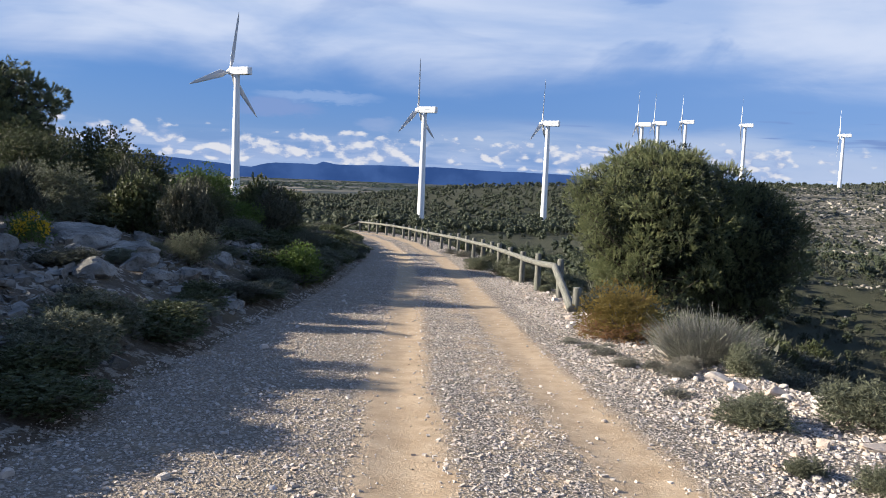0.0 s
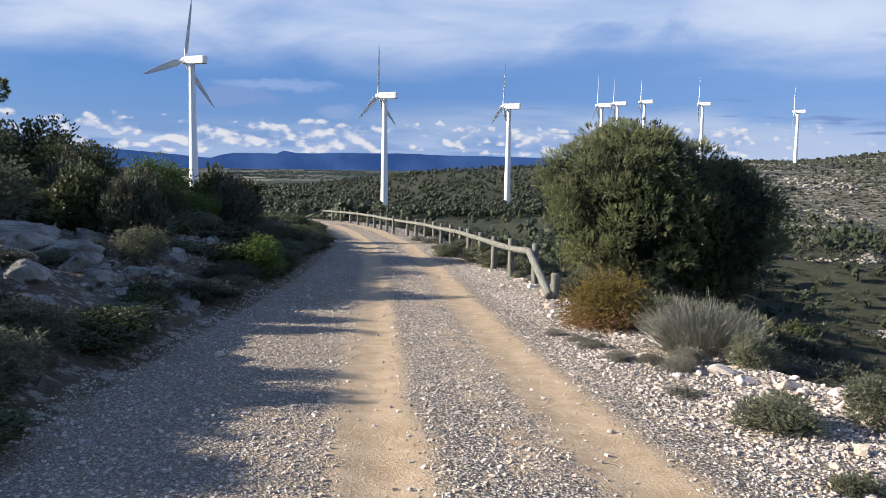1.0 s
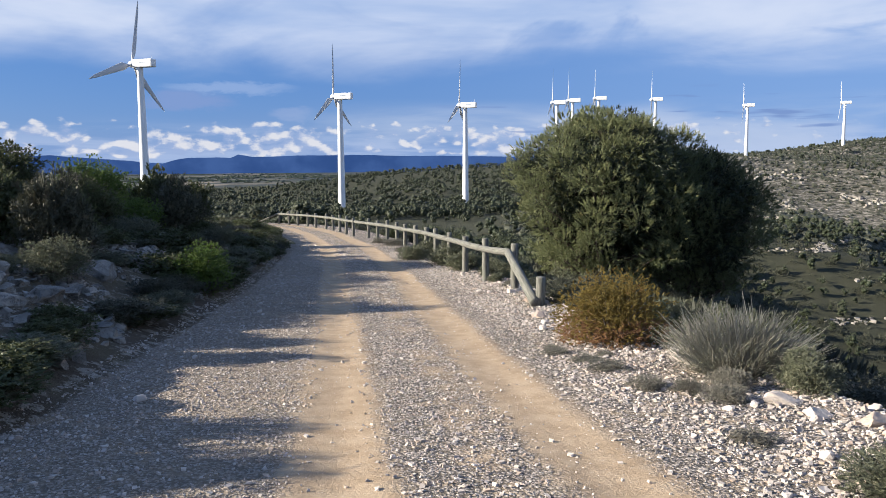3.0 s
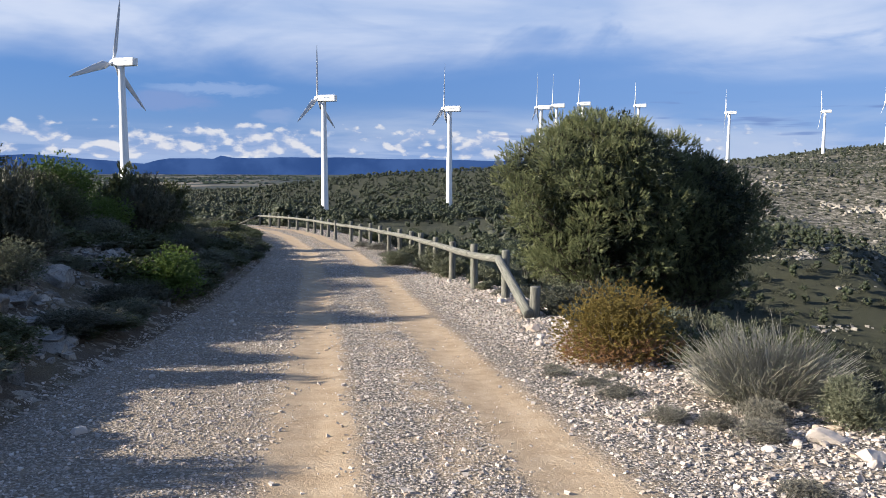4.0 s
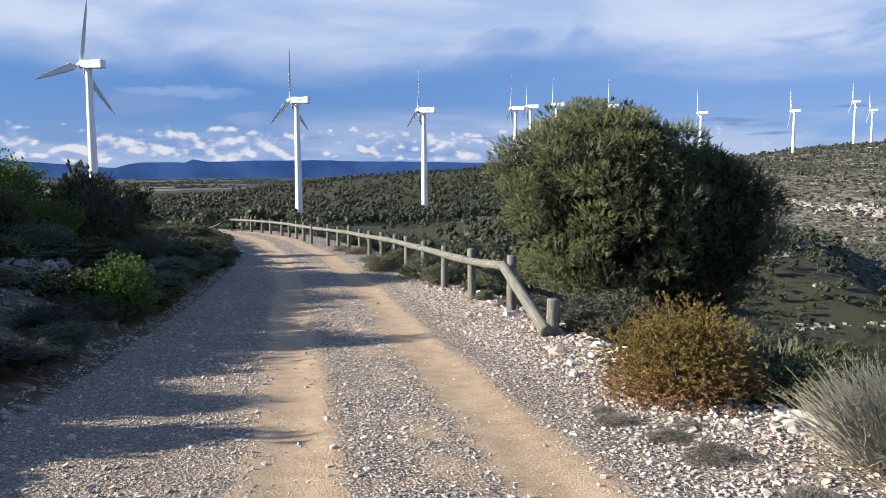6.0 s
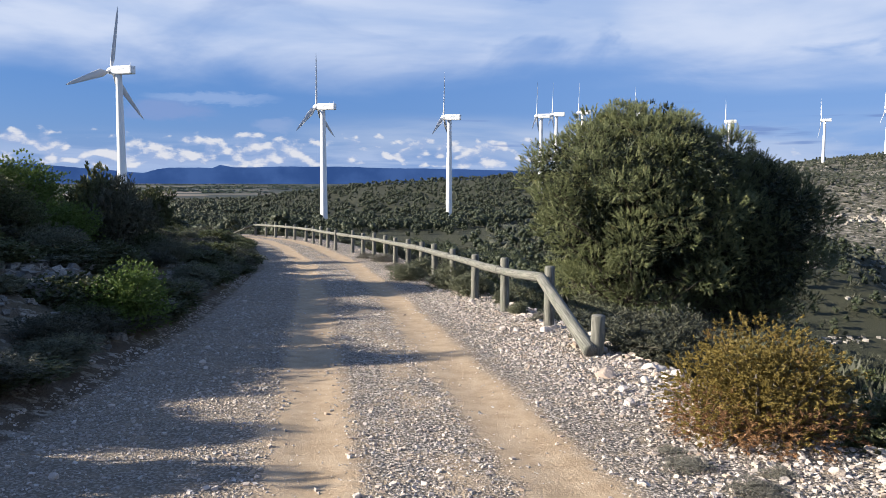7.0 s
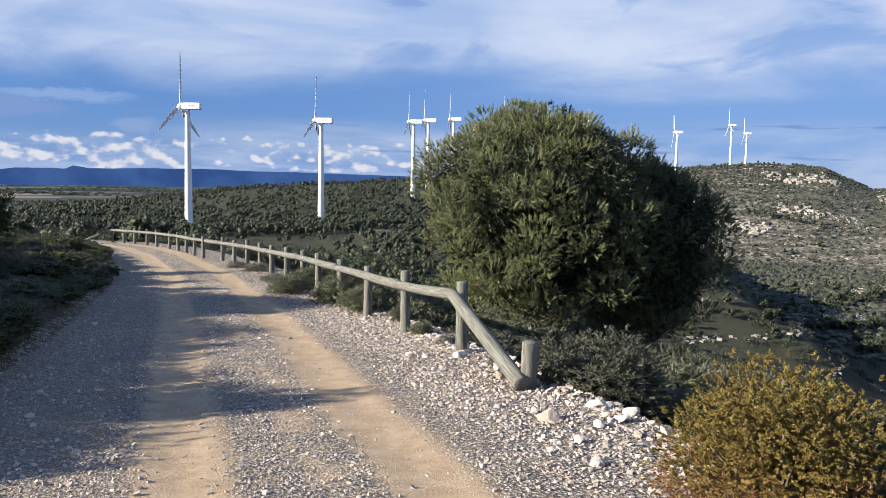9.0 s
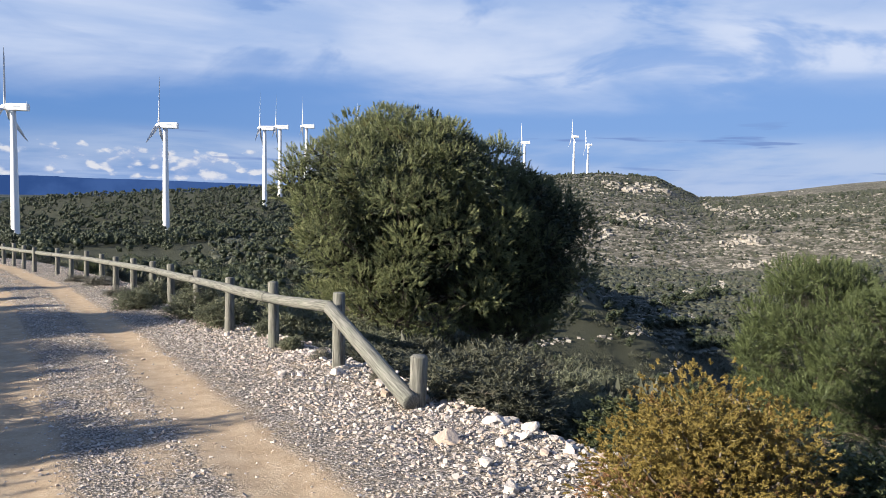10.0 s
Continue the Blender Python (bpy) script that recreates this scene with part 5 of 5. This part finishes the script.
def build_edge_rocks():
    """Broken limestone tipped along the edge of the verge, thickest round the end of the fence."""
    rng = np.random.default_rng(67)
    meshes = [bm_mesh("stone", stone_mesh(rng, 2, 0.10), STONE) for _ in range(6)]
    for i in range(240):
        y = 5.5 + 17 * rng.beta(2.6, 2.0)
        u = verge(y) - 0.02 + rng.normal(0, 0.2) + 0.1 * math.sin(y * 1.9)
        x = u + road_x(y)
        s = 0.025 + 0.06 * rng.random() ** 2.2
        ob = new("stone", meshes[rng.integers(6)])
        ob.parent = ground
        ob.matrix_basis = pose(x, y, top(x, y) + s * 0.25, rng.uniform(-25, 25), rng.uniform(-25, 25), rng.uniform(0, 360)) @ Matrix.Diagonal((s * rng.uniform(0.9, 1.5), s, s * rng.uniform(0.6, 0.9), 1))


build_edge_rocks()


def build_boulders():
    rng = np.random.default_rng(77)
    spots = [(-6.3, 13.2, 0.95), (-5.6, 13.5, 0.7), (-7.0, 13.0, 0.75), (-5.0, 12.6, 0.5), (-4.7, 10.4, 0.45), (-5.3, 11.3, 0.5), (-4.2, 9.3, 0.36), (-6.1, 10.5, 0.34), (-5.2, 14.4, 0.5), (-4.5, 15.6, 0.55), (-4.3, 17.4, 0.6), (-5.6, 19.5, 0.55), (-4.4, 11.9, 0.35), (-6.0, 15.5, 0.5), (-4.8, 7.8, 0.4), (-8.0, 14, 0.6), (-4.3, 13.0, 0.4),
             (2.42, 14.35, 0.1), (3.2, 8.15, 0.10), (3.2, 8.55, 0.11), (3.88, 7.6, 0.13), (3.5, 7.9, 0.1), (3.6, 7.1, 0.09), (3.45, 5.9, 0.09)]
    for x, y, s in spots:
        me = bm_mesh("boulder", stone_mesh(rng, 4, 0.16, 22, 0.55, 0.82) if s > 0.3 else stone_mesh(rng, 3, 0.12), ROCK if s > 0.3 else STONE, False)
        ob = tagged(new("boulder", me), "grey weathered limestone boulder bedded in the bank" if s > 0.3 else "pale angular limestone rock on the stony verge", "boulder")
        s = s * 0.6 if s > 0.3 else s
        ob.matrix_basis = pose(x, y, top(x, y) + s * 0.05, rng.uniform(-12, 12), rng.uniform(-12, 12), rng.uniform(0, 360)) @ Matrix.Diagonal((s * 1.2, s, s * 0.8, 1))


build_boulders()
